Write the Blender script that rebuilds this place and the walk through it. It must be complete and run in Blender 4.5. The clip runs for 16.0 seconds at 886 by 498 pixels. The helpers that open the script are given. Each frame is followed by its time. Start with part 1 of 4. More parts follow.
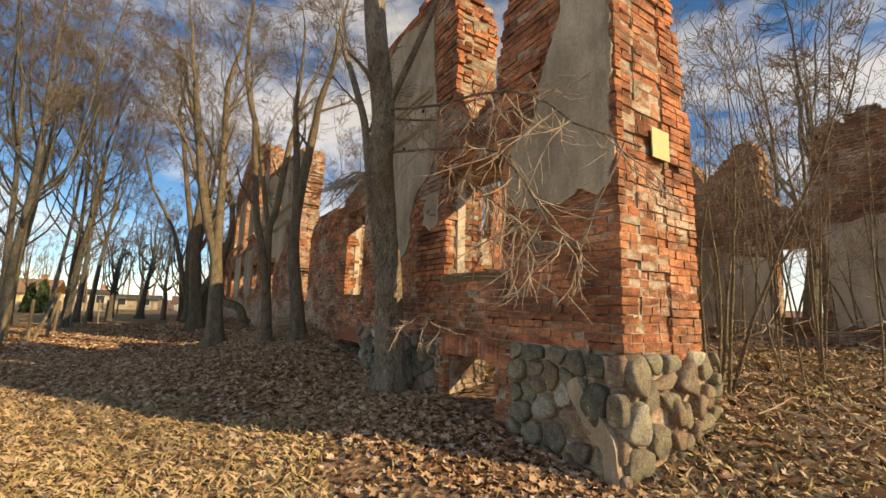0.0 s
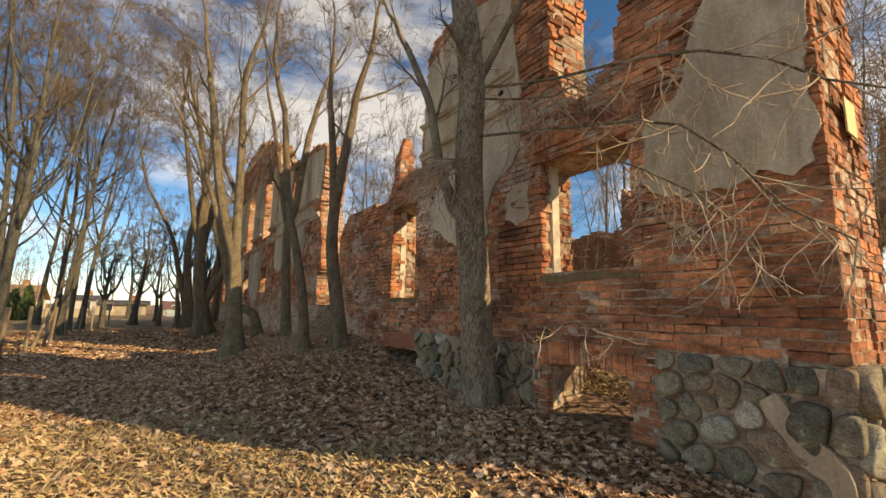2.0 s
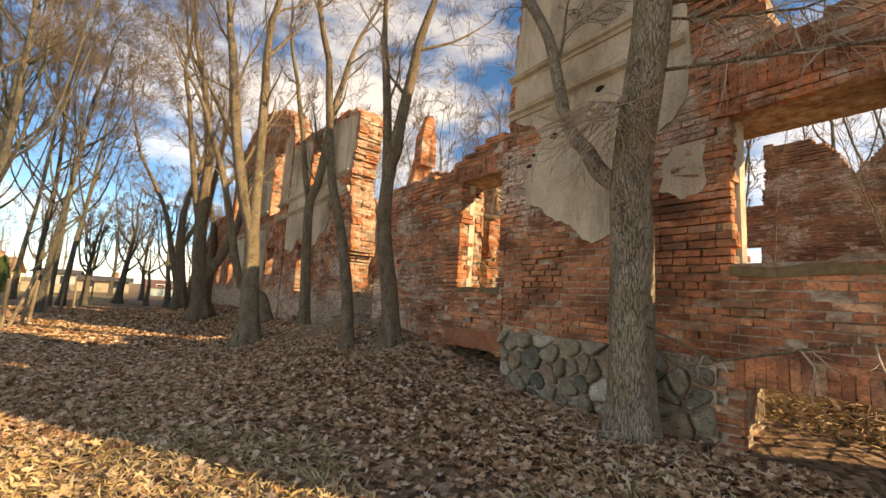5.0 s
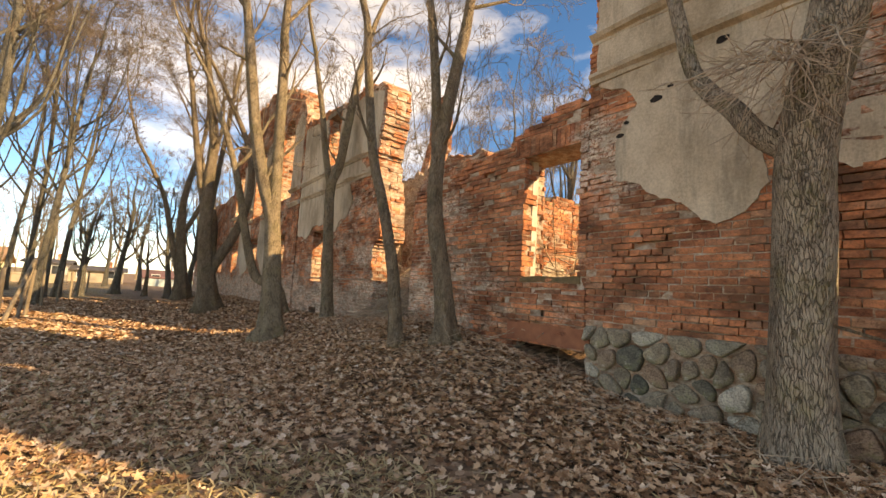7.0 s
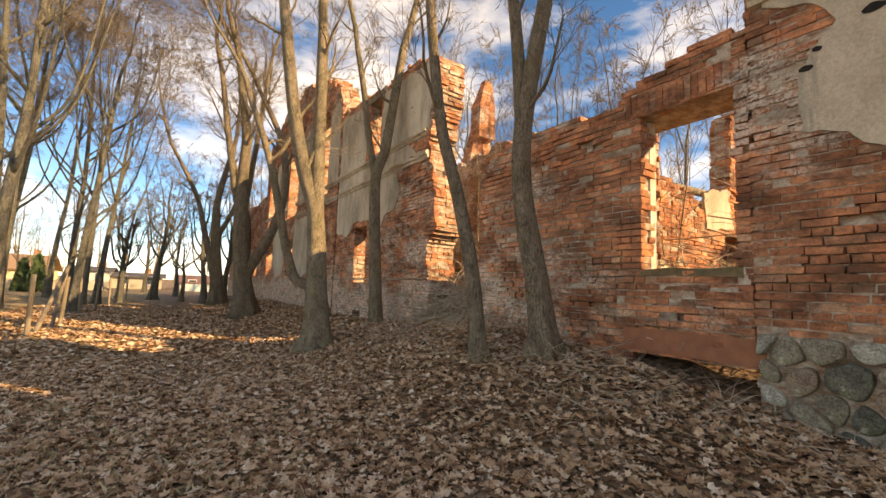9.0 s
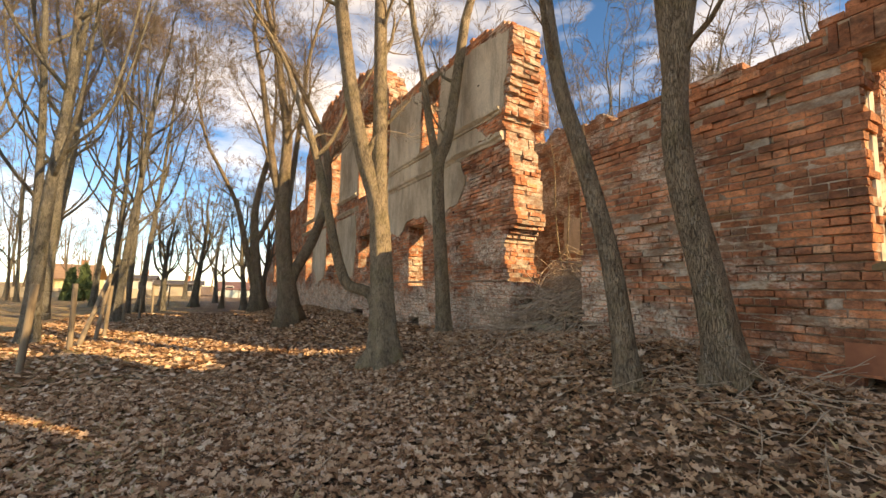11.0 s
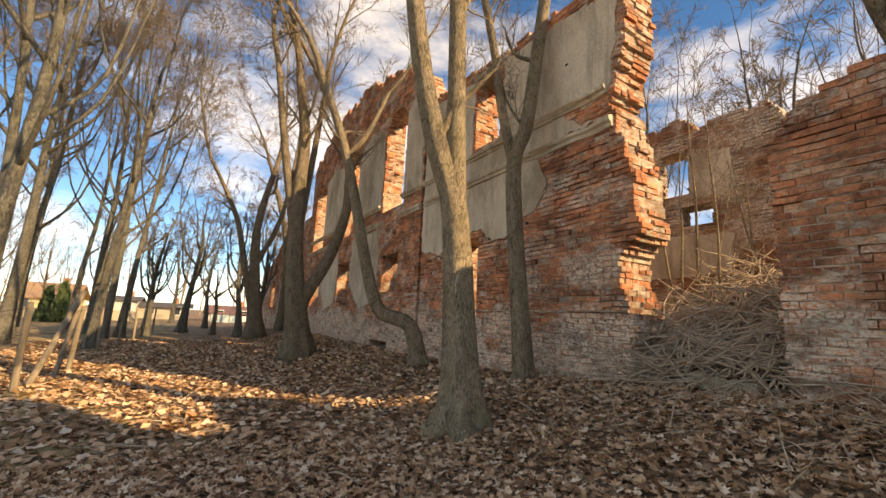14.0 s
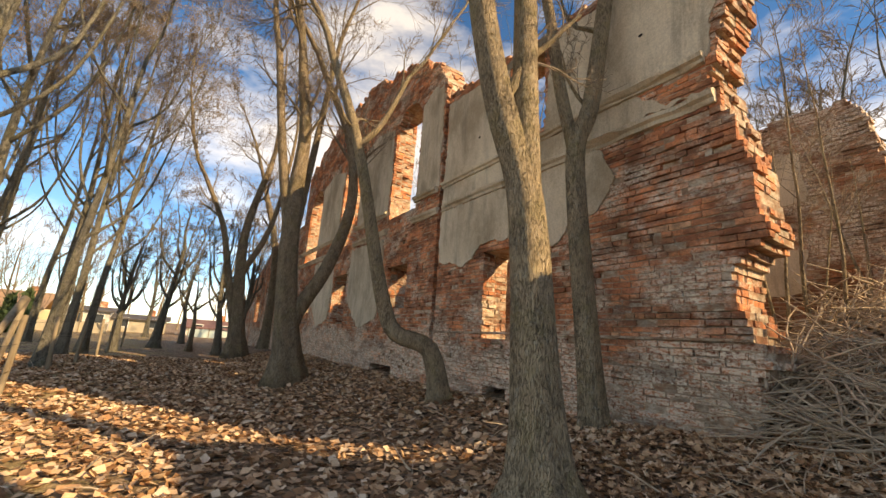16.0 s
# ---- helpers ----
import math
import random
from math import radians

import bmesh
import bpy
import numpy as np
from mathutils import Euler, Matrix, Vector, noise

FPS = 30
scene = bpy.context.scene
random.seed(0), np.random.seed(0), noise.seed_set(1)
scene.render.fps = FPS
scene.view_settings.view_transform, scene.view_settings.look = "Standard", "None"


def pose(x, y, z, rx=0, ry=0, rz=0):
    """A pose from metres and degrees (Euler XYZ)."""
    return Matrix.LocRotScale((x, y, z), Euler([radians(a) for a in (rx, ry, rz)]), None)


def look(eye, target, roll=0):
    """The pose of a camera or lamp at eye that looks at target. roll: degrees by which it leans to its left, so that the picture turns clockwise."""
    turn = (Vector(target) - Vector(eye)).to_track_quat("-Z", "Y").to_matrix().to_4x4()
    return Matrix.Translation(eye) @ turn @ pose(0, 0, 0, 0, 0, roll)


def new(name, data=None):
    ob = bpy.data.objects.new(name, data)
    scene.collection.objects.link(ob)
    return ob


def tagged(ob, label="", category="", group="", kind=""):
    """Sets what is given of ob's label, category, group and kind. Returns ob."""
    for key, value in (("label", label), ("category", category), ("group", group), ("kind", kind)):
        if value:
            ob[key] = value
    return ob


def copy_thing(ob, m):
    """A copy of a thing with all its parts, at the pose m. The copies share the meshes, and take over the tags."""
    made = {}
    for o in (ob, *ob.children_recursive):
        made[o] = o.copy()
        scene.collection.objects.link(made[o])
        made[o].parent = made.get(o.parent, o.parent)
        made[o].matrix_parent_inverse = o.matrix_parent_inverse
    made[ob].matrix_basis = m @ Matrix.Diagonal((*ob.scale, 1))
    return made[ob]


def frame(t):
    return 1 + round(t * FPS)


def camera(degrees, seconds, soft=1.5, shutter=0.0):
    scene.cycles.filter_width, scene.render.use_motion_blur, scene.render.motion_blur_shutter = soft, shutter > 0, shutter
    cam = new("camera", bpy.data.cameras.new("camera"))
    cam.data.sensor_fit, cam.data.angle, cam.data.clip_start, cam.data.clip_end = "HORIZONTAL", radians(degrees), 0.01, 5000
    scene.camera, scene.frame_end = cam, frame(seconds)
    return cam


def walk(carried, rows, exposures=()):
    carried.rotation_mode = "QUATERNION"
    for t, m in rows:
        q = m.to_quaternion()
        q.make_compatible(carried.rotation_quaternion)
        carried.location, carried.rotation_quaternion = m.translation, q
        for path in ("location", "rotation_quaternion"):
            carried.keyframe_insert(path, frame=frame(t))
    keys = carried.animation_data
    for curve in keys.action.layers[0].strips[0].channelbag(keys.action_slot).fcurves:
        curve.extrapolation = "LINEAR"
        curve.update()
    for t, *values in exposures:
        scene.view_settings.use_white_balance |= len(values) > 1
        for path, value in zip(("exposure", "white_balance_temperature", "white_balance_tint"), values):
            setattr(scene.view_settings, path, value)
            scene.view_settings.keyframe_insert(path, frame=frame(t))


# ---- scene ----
cam = camera(93.5, 16.0)
METRES, EYE, TILT, LEAN, TURN = 12.0, 1.5, 3.18, -4.46, -33.2
ROWS = [
    (0.0, 0.0, 0.0, 0.0, 0.24, 4.81, 2.86),
    (0.5, -0.0303, 0.0123, 0.0022, 0.02, 4.61, 2.9),
    (1.0, -0.0597, 0.0268, 0.0027, -0.21, 4.6, 3.19),
    (1.5, -0.0874, 0.0391, 0.0054, -0.56, 4.85, 3.19),
    (2.0, -0.1113, 0.0561, 0.0048, -1.4, 5.03, 3.35),
    (2.5, -0.1328, 0.0758, 0.0072, -2.26, 5.01, 3.11),
    (3.0, -0.1552, 0.0927, 0.0058, -2.73, 4.65, 2.65),
    (3.5, -0.1786, 0.1103, 0.0054, -2.94, 4.18, 2.04),
    (4.0, -0.1977, 0.1339, 0.0041, -2.86, 3.89, 1.32),
    (6.5, -0.2949, 0.232, 0.0067, -4.08, 3.22, 0.57),
    (7.0, -0.3145, 0.2515, 0.0038, -4.15, 2.31, 0.9),
    (7.5, -0.3321, 0.279, 0.0036, -3.79, 1.83, 1.3),
    (8.0, -0.3465, 0.3057, 0.0, -3.01, 1.8, 1.7),
    (8.5, -0.3604, 0.3329, 0.0019, -1.86, 2.05, 1.99),
    (9.0, -0.3746, 0.3608, -0.0007, -0.58, 2.39, 2.19),
    (9.5, -0.3918, 0.3889, 0.0002, 0.85, 2.67, 2.33),
    (10.0, -0.4124, 0.4136, 0.0003, 2.21, 2.83, 2.45),
    (12.5, -0.5183, 0.5354, 0.0003, 3.48, 3.07, 3.96),
    (13.0, -0.5386, 0.563, -0.0004, 2.96, 4.11, 3.41),
    (13.5, -0.5594, 0.5911, 0.001, 2.48, 5.41, 2.71),
    (14.0, -0.5756, 0.621, -0.0, 2.0, 6.75, 1.96),
    (14.5, -0.5932, 0.6498, 0.0028, 1.5, 7.87, 1.46),
    (15.0, -0.6103, 0.6772, 0.0035, 1.03, 8.71, 0.92),
    (15.5, -0.6249, 0.7081, -0.0023, 0.46, 9.18, 0.56),
    (16.0, -0.6391, 0.7402, -0.0005, 0.04, 9.41, 0.47),
]
walk(cam, [(t, pose(0, 0, EYE, TILT, LEAN, TURN) @ pose(METRES * x, METRES * y, METRES * z, 90 + pitch, roll, yaw)) for t, x, y, z, yaw, pitch, roll in ROWS], [(0.0, 0.62, 8900, 10), (3.5, 0.95, 9500, 11), (7.0, 1.36, 10200, 15), (13.0, 1.28, 9800, 15), (16.0, 1.2, 9300, 12)])

# ---- light ----
SUN_EL, SUN_DIR = 26.0, (0.57, -0.82)          # low winter sun, from behind the facade
world = bpy.data.worlds.new("sky")
scene.world = world
world.use_nodes = True
wn, wl = world.node_tree.nodes, world.node_tree.links
wn.clear()
sky = wn.new("ShaderNodeTexSky")
sky.sky_type, sky.sun_disc = "NISHITA", False
sky.sun_elevation, sky.sun_rotation = radians(SUN_EL), math.atan2(SUN_DIR[0], SUN_DIR[1])
sky.air_density, sky.dust_density, sky.ozone_density = 0.7, 0.0, 3.5
wtc = wn.new("ShaderNodeTexCoord")
wmap = wn.new("ShaderNodeMapping")
wmap.inputs["Scale"].default_value = (1.0, 1.0, 2.6)
wmap.inputs["Location"].default_value = (0.35, 0.1, 0.2)
cloud = wn.new("ShaderNodeTexNoise")
cloud.inputs["Scale"].default_value, cloud.inputs["Detail"].default_value, cloud.inputs["Roughness"].default_value = 2.6, 9, 0.58
cramp = wn.new("ShaderNodeValToRGB")
cramp.color_ramp.elements[0].position, cramp.color_ramp.elements[1].position = 0.45, 0.62
skymix = wn.new("ShaderNodeMixRGB")
cloudlit = wn.new("ShaderNodeMixRGB")
cloudlit.blend_type = "ADD"
cloudlit.inputs[0].default_value = 0.45
cloudlit.inputs[1].default_value = (2.5, 2.45, 2.4, 1)
wl.new(sky.outputs["Color"], cloudlit.inputs[2])
wl.new(cloudlit.outputs["Color"], skymix.inputs[2])
bgd = wn.new("ShaderNodeBackground")
bgd.inputs["Strength"].default_value = 0.15
wout = wn.new("ShaderNodeOutputWorld")
wl.new(wtc.outputs["Generated"], wmap.inputs["Vector"])
wl.new(wmap.outputs["Vector"], cloud.inputs["Vector"])
wl.new(cloud.outputs["Fac"], cramp.inputs["Fac"])
wl.new(cramp.outputs["Color"], skymix.inputs[0])
deeper = wn.new("ShaderNodeHueSaturation")
deeper.inputs["Saturation"].default_value, deeper.inputs["Value"].default_value = 1.2, 0.78
wl.new(sky.outputs["Color"], deeper.inputs["Color"])
wl.new(deeper.outputs["Color"], skymix.inputs[1])
wl.new(skymix.outputs["Color"], bgd.inputs["Color"])
wl.new(bgd.outputs["Background"], wout.inputs["Surface"])
sun = new("sun", bpy.data.lights.new("sun", "SUN"))
sun.data.energy, sun.data.angle, sun.data.color = 3.4, radians(0.6), (1.0, 0.83, 0.6)
sun.matrix_world = look((SUN_DIR[0] * 60, SUN_DIR[1] * 60, 60 * math.tan(radians(SUN_EL))), (0, 0, 0))


# ---- materials ----
class Nodes:
    """A small writer of node materials."""

    def __init__(self, name):
        self.mat = bpy.data.materials.new(name)
        self.mat.use_nodes = True
        self.tree = self.mat.node_tree
        self.bsdf = self.tree.nodes["Principled BSDF"]
        self.coord = self.tree.nodes.new("ShaderNodeTexCoord").outputs["Object"]

    def put(self, socket, value):
        if hasattr(value, "links"):
            self.tree.links.new(value, socket)
        else:
            socket.default_value = value

    def node(self, kind, **inputs):
        n = self.tree.nodes.new(kind)
        for key, value in inputs.items():
            self.put(n.inputs[key.replace("_", " ")], value)
        return n

    def noise(self, scale, detail=5, rough=0.6, stretch=(1, 1, 1), coord=None):
        m = self.node("ShaderNodeMapping", Vector=coord or self.coord, Scale=stretch)
        return self.node("ShaderNodeTexNoise", Vector=m.outputs[0], Scale=scale, Detail=detail, Roughness=rough).outputs["Fac"]

    def ramp(self, fac, *stops):
        n = self.node("ShaderNodeValToRGB", Fac=fac)
        el = n.color_ramp.elements
        while len(el) < len(stops):
            el.new(0.5)
        for e, (p, c) in zip(el, stops):
            e.position, e.color = p, (*c, 1)
        return n.outputs["Color"]

    def steps(self, fac, lo, hi):
        return self.ramp(fac, (lo, (0, 0, 0)), (hi, (1, 1, 1)))

    def mix(self, fac, a, b, mode="MIX"):
        n = self.tree.nodes.new("ShaderNodeMixRGB")
        n.blend_type = mode
        self.put(n.inputs[0], fac), self.put(n.inputs[1], a), self.put(n.inputs[2], b)
        return n.outputs[0]

    def math(self, op, a, b=0.0):
        n = self.tree.nodes.new("ShaderNodeMath")
        n.operation = op
        self.put(n.inputs[0], a), self.put(n.inputs[1], b)
        return n.outputs[0]

    def rand(self):
        a = self.tree.nodes.new("ShaderNodeObjectInfo").outputs["Random"]
        b = self.tree.nodes.new("ShaderNodeNewGeometry").outputs["Random Per Island"]
        return self.math("FRACT", self.math("ADD", a, b))

    def done(self, colour, rough=0.9, bump=None, strength=0.4, distance=0.02):
        self.put(self.bsdf.inputs["Base Color"], colour)
        self.put(self.bsdf.inputs["Roughness"], rough)
        self.bsdf.inputs["Specular IOR Level"].default_value = 0.25
        if bump is not None:
            b = self.node("ShaderNodeBump", Strength=strength, Distance=distance, Height=bump)
            self.tree.links.new(b.outputs[0], self.bsdf.inputs["Normal"])
        return self.mat


def brick_material(name="old red brick", brown=0.0, wash_lo=0.57):
    n = Nodes(name)
    world_pos = n.tree.nodes.new("ShaderNodeNewGeometry").outputs["Position"]
    base = n.ramp(n.rand(), (0.0, (0.36, 0.14, 0.078)), (0.25, (0.55, 0.23, 0.12)), (0.5, (0.46, 0.185, 0.097)), (0.75, (0.58, 0.265, 0.145)),
                  (0.88, (0.38, 0.15, 0.085)), (0.95, (0.58, 0.35, 0.22)), (1.0, (0.30, 0.13, 0.08)))
    tone = n.noise(1.6, 7, 0.72, (1, 1, 1.8), world_pos)
    base = n.mix(0.8, base, n.ramp(tone, (0.40, (0.38, 0.34, 0.33)), (0.5, (1.0, 1.0, 1.0)), (0.60, (1.6, 1.55, 1.45))), "MULTIPLY")
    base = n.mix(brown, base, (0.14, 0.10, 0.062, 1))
    grain = n.noise(34, 7, 0.75, coord=world_pos)
    blot = n.noise(9, 6, 0.7, (1, 1, 2.2), world_pos)
    base = n.mix(0.75, base, n.ramp(grain, (0.36, (0.35, 0.31, 0.29)), (0.46, (1.0, 0.97, 0.95)), (0.62, (1.3, 1.25, 1.18))), "MULTIPLY")
    sep = n.node("ShaderNodeSeparateXYZ", Vector=world_pos)
    far = n.node("ShaderNodeMapRange", Value=sep.outputs[1], From_Min=8.6, From_Max=12.5, To_Min=0.0, To_Max=0.13).outputs[0]
    low = n.node("ShaderNodeMapRange", Value=sep.outputs[2], From_Min=1.2, From_Max=1.8, To_Min=1.1, To_Max=0.0).outputs[0]
    field = n.math("ADD", n.noise(0.9, 7, 0.72, (1, 1, 1.5), world_pos), n.math("MULTIPLY", far, n.math("ADD", low, 0.55)))
    for centre, reach in (((3.1, 5.35, 3.1), 1.0), ((3.1, 7.45, 3.1), 0.85), ((3.1, 3.3, 2.9), 0.5)):
        away = n.node("ShaderNodeVectorMath")
        away.operation = "DISTANCE"
        n.put(away.inputs[0], world_pos)
        away.inputs[1].default_value = centre
        field = n.math("ADD", field, n.node("ShaderNodeMapRange", Value=away.outputs["Value"], From_Min=reach * 0.4, From_Max=reach, To_Min=0.14, To_Max=0.0).outputs[0])
    wash = n.steps(field, wash_lo, wash_lo + 0.10)
    wash = n.math("MULTIPLY", wash, n.steps(n.mix(0.5, grain, n.noise(16, 6, 0.7, (1, 1, 2.6), world_pos)), 0.44, 0.53))
    base = n.mix(n.math("MULTIPLY", wash, 0.9), base, (0.80, 0.71, 0.57, 1))
    soot = n.steps(n.noise(1.6, 9, 0.82, (1, 1, 2.2), world_pos), 0.49, 0.58)
    base = n.mix(n.math("MULTIPLY", soot, 0.58), base, (0.12, 0.075, 0.05, 1))
    moss = n.steps(n.noise(1.7, 6, 0.7, (1, 1, 3.0), world_pos), 0.6, 0.72)
    base = n.mix(n.math("MULTIPLY", moss, 0.5), base, (0.13, 0.12, 0.05, 1))
    return n.done(base, 0.93, n.mix(0.5, grain, blot), 1.0, 0.03)


def masonry_material():
    """The body of a wall behind its face bricks: lime mortar and rough brick."""
    n = Nodes("lime mortar and rubble brick")
    grain = n.noise(30, 6, 0.7)
    spots = n.noise(7, 5, 0.7, (1, 1, 2))
    c = n.ramp(spots, (0.38, (0.42, 0.23, 0.14)), (0.5, (0.58, 0.44, 0.32)), (0.62, (0.72, 0.62, 0.49)))
    stain = n.steps(n.noise(1.4, 8, 0.8, (1, 1, 2.0)), 0.47, 0.58)
    c = n.mix(n.math("MULTIPLY", stain, 0.55), c, (0.13, 0.085, 0.055, 1))
    c = n.mix(0.6, c, n.ramp(grain, (0.3, (0.5, 0.5, 0.5)), (0.7, (1.1, 1.1, 1.1))), "MULTIPLY")
    return n.done(c, 0.95, grain, 0.8, 0.02)


def plaster_material():
    n = Nodes("weathered lime plaster")
    large = n.noise(0.9, 7, 0.65, (1, 1, 0.6))
    fine = n.noise(45, 5, 0.6)
    c = n.ramp(large, (0.38, (0.42, 0.335, 0.235)), (0.5, (0.60, 0.50, 0.37)), (0.62, (0.72, 0.62, 0.47)))
    streak = n.steps(n.noise(3.2, 6, 0.75, (1, 1, 0.15)), 0.5, 0.66)
    c = n.mix(n.math("MULTIPLY", streak, 0.45), c, (0.15, 0.13, 0.10, 1))
    c = n.mix(0.35, c, n.ramp(fine, (0.36, (0.5, 0.48, 0.46)), (0.62, (1.15, 1.15, 1.12))), "MULTIPLY")
    return n.done(c, 0.9, n.mix(0.4, fine, large), 0.35, 0.015)


def stone_material():
    n = Nodes("granite fieldstone")
    base = n.ramp(n.rand(), (0.0, (0.15, 0.15, 0.12)), (0.25, (0.40, 0.34, 0.25)), (0.45, (0.24, 0.22, 0.17)), (0.65, (0.40, 0.27, 0.19)), (0.85, (0.33, 0.31, 0.24)), (1.0, (0.64, 0.60, 0.50)))
    g = n.noise(60, 5, 0.75)
    w = n.noise(8, 7, 0.7)
    base = n.mix(0.7, base, n.ramp(g, (0.38, (0.4, 0.4, 0.4)), (0.6, (1.35, 1.35, 1.35))), "MULTIPLY")
    base = n.mix(0.7, base, n.ramp(w, (0.38, (0.5, 0.48, 0.45)), (0.6, (1.25, 1.25, 1.2))), "MULTIPLY")
    moss = n.steps(n.noise(4, 7, 0.75), 0.53, 0.64)
    base = n.mix(n.math("MULTIPLY", moss, 0.6), base, (0.19, 0.20, 0.07, 1))
    lime = n.steps(n.noise(5, 7, 0.75, (1, 1, 1.4)), 0.60, 0.66)
    base = n.mix(n.math("MULTIPLY", lime, 0.7), base, (0.62, 0.56, 0.45, 1))
    return n.done(base, 0.85, n.mix(0.5, g, w), 0.9, 0.03)


def bark_material(name, dark, light, moss=0.3, ridge=26.0, crack=0.8):
    n = Nodes(name)
    warp = n.node("ShaderNodeTexNoise", Vector=n.coord, Scale=9.0, Detail=4).outputs["Color"]
    bent = n.mix(0.06, n.coord, warp, "ADD")
    m = n.node("ShaderNodeMapping", Vector=bent, Scale=(1, 1, 0.13))
    cell = n.node("ShaderNodeTexVoronoi", Vector=m.outputs[0], Scale=ridge)
    cell.feature = "DISTANCE_TO_EDGE"
    gap = n.steps(cell.outputs["Distance"], 0.0, 0.09)
    furrow = n.noise(60, 7, 0.75, (1, 1, 0.25))
    wide = n.noise(7, 6, 0.7, (1, 1, 0.5))
    c = n.ramp(n.mix(0.4, furrow, wide), (0.40, dark), (0.5, [0.6 * l + 0.4 * d for l, d in zip(light, dark)]), (0.60, light))
    c = n.mix(n.math("MULTIPLY", n.math("SUBTRACT", 1.0, gap), crack), c, [d * 0.55 for d in dark] + [1])
    patch = n.steps(n.noise(1.6, 7, 0.75), 0.5, 0.66)
    c = n.mix(n.math("MULTIPLY", patch, moss), c, (0.24, 0.22, 0.06, 1))
    lich = n.steps(n.noise(11, 6, 0.75), 0.57, 0.64)
    c = n.mix(n.math("MULTIPLY", lich, 0.35), c, (0.44, 0.42, 0.35, 1))
    return n.done(c, 0.93, n.mix(0.35, gap, furrow), 1.0, 0.035)


def plain_material(name, a, b, scale=6.0, rough=0.85, bump=0.2, stretch=(1, 1, 1)):
    n = Nodes(name)
    t = n.noise(scale, 6, 0.65, stretch)
    return n.done(n.ramp(t, (0.3, a), (0.7, b)), rough, t, bump, 0.01)


def ground_material():
    n = Nodes("leaf mould and dry grass")
    v = n.node("ShaderNodeTexVoronoi", Vector=n.coord, Scale=17.0, Randomness=1.0)
    tone = n.node("ShaderNodeSeparateColor", Color=v.outputs["Color"]).outputs[0]
    leaves = n.ramp(tone, (0.0, (0.05, 0.03, 0.019)), (0.4, (0.22, 0.137, 0.088)), (0.75, (0.38, 0.245, 0.16)), (1.0, (0.52, 0.365, 0.25)))
    fine = n.noise(40, 5, 0.7)
    leaves = n.mix(0.6, leaves, n.ramp(fine, (0.3, (0.45, 0.42, 0.4)), (0.7, (1.1, 1.1, 1.1))), "MULTIPLY")
    grass = n.ramp(n.noise(55, 4, 0.7), (0.38, (0.16, 0.13, 0.05)), (0.5, (0.40, 0.31, 0.14)), (0.62, (0.60, 0.48, 0.26)))
    sep = n.node("ShaderNodeSeparateXYZ", Vector=n.coord)
    edge = n.math("ADD", sep.outputs[0], n.math("MULTIPLY", n.noise(0.5, 5, 0.6), 5.0))
    patchy = n.math("MULTIPLY", n.steps(n.noise(1.3, 6, 0.7), 0.4, 0.55), n.ramp(edge, (0.0, (1, 1, 1)), (1.0, (0.15, 0.15, 0.15))))
    c = n.mix(n.math("MULTIPLY", patchy, 0.7), leaves, grass)
    return n.done(c, 0.95, n.mix(0.5, v.outputs["Distance"], fine), 0.9, 0.04)


def leaf_material():
    n = Nodes("dead maple leaf")
    c = n.ramp(n.rand(), (0.0, (0.14, 0.068, 0.036)), (0.25, (0.38, 0.215, 0.115)), (0.5, (0.56, 0.355, 0.21)), (0.8, (0.69, 0.48, 0.31)), (1.0, (0.78, 0.63, 0.47)))
    return n.done(n.mix(0.4, c, n.ramp(n.noise(60, 3), (0.3, (0.6, 0.55, 0.5)), (0.7, (1.1, 1.1, 1.1))), "MULTIPLY"), 0.8)


# the same brick mixed half towards dark brown, for the two rear walls
BROWN = brick_material("dark brown inner brick", 0.5, 0.52)
BRICK, MASONRY, PLASTER, STONE = brick_material(), masonry_material(), plaster_material(), stone_material()
GROUND, LEAF = ground_material(), leaf_material()
BARK = bark_material("maple bark", (0.12, 0.09, 0.06), (0.38, 0.295, 0.20), 0.25, 60.0, 0.3)
BARK_PALE = bark_material("young maple bark", (0.12, 0.095, 0.065), (0.46, 0.36, 0.235), 0.35, 62.0, 0.35)
BARK_GROVE = bark_material("grey-green grove bark", (0.07, 0.063, 0.05), (0.26, 0.24, 0.19), 0.25, 50.0, 0.2)
BARK_GREY = bark_material("furrowed grey maple bark", (0.13, 0.10, 0.072), (0.50, 0.415, 0.31), 0.5, 52.0, 0.45)
TWIG = plain_material("bare twig bark", (0.11, 0.083, 0.06), (0.27, 0.21, 0.155), 14)
BRUSH = plain_material("dry brushwood", (0.26, 0.19, 0.13), (0.64, 0.51, 0.37), 10)
STRAW = plain_material("dry grass straw", (0.33, 0.25, 0.11), (0.66, 0.52, 0.32), 3)
OLDWOOD = plain_material("weathered grey wood", (0.14, 0.105, 0.07), (0.33, 0.27, 0.19), 9, 0.9, 0.4, (1, 1, 0.12))
YELLOW = plain_material("cream enamelled sheet", (0.62, 0.52, 0.22), (0.74, 0.64, 0.32), 5, 0.6, 0.05)


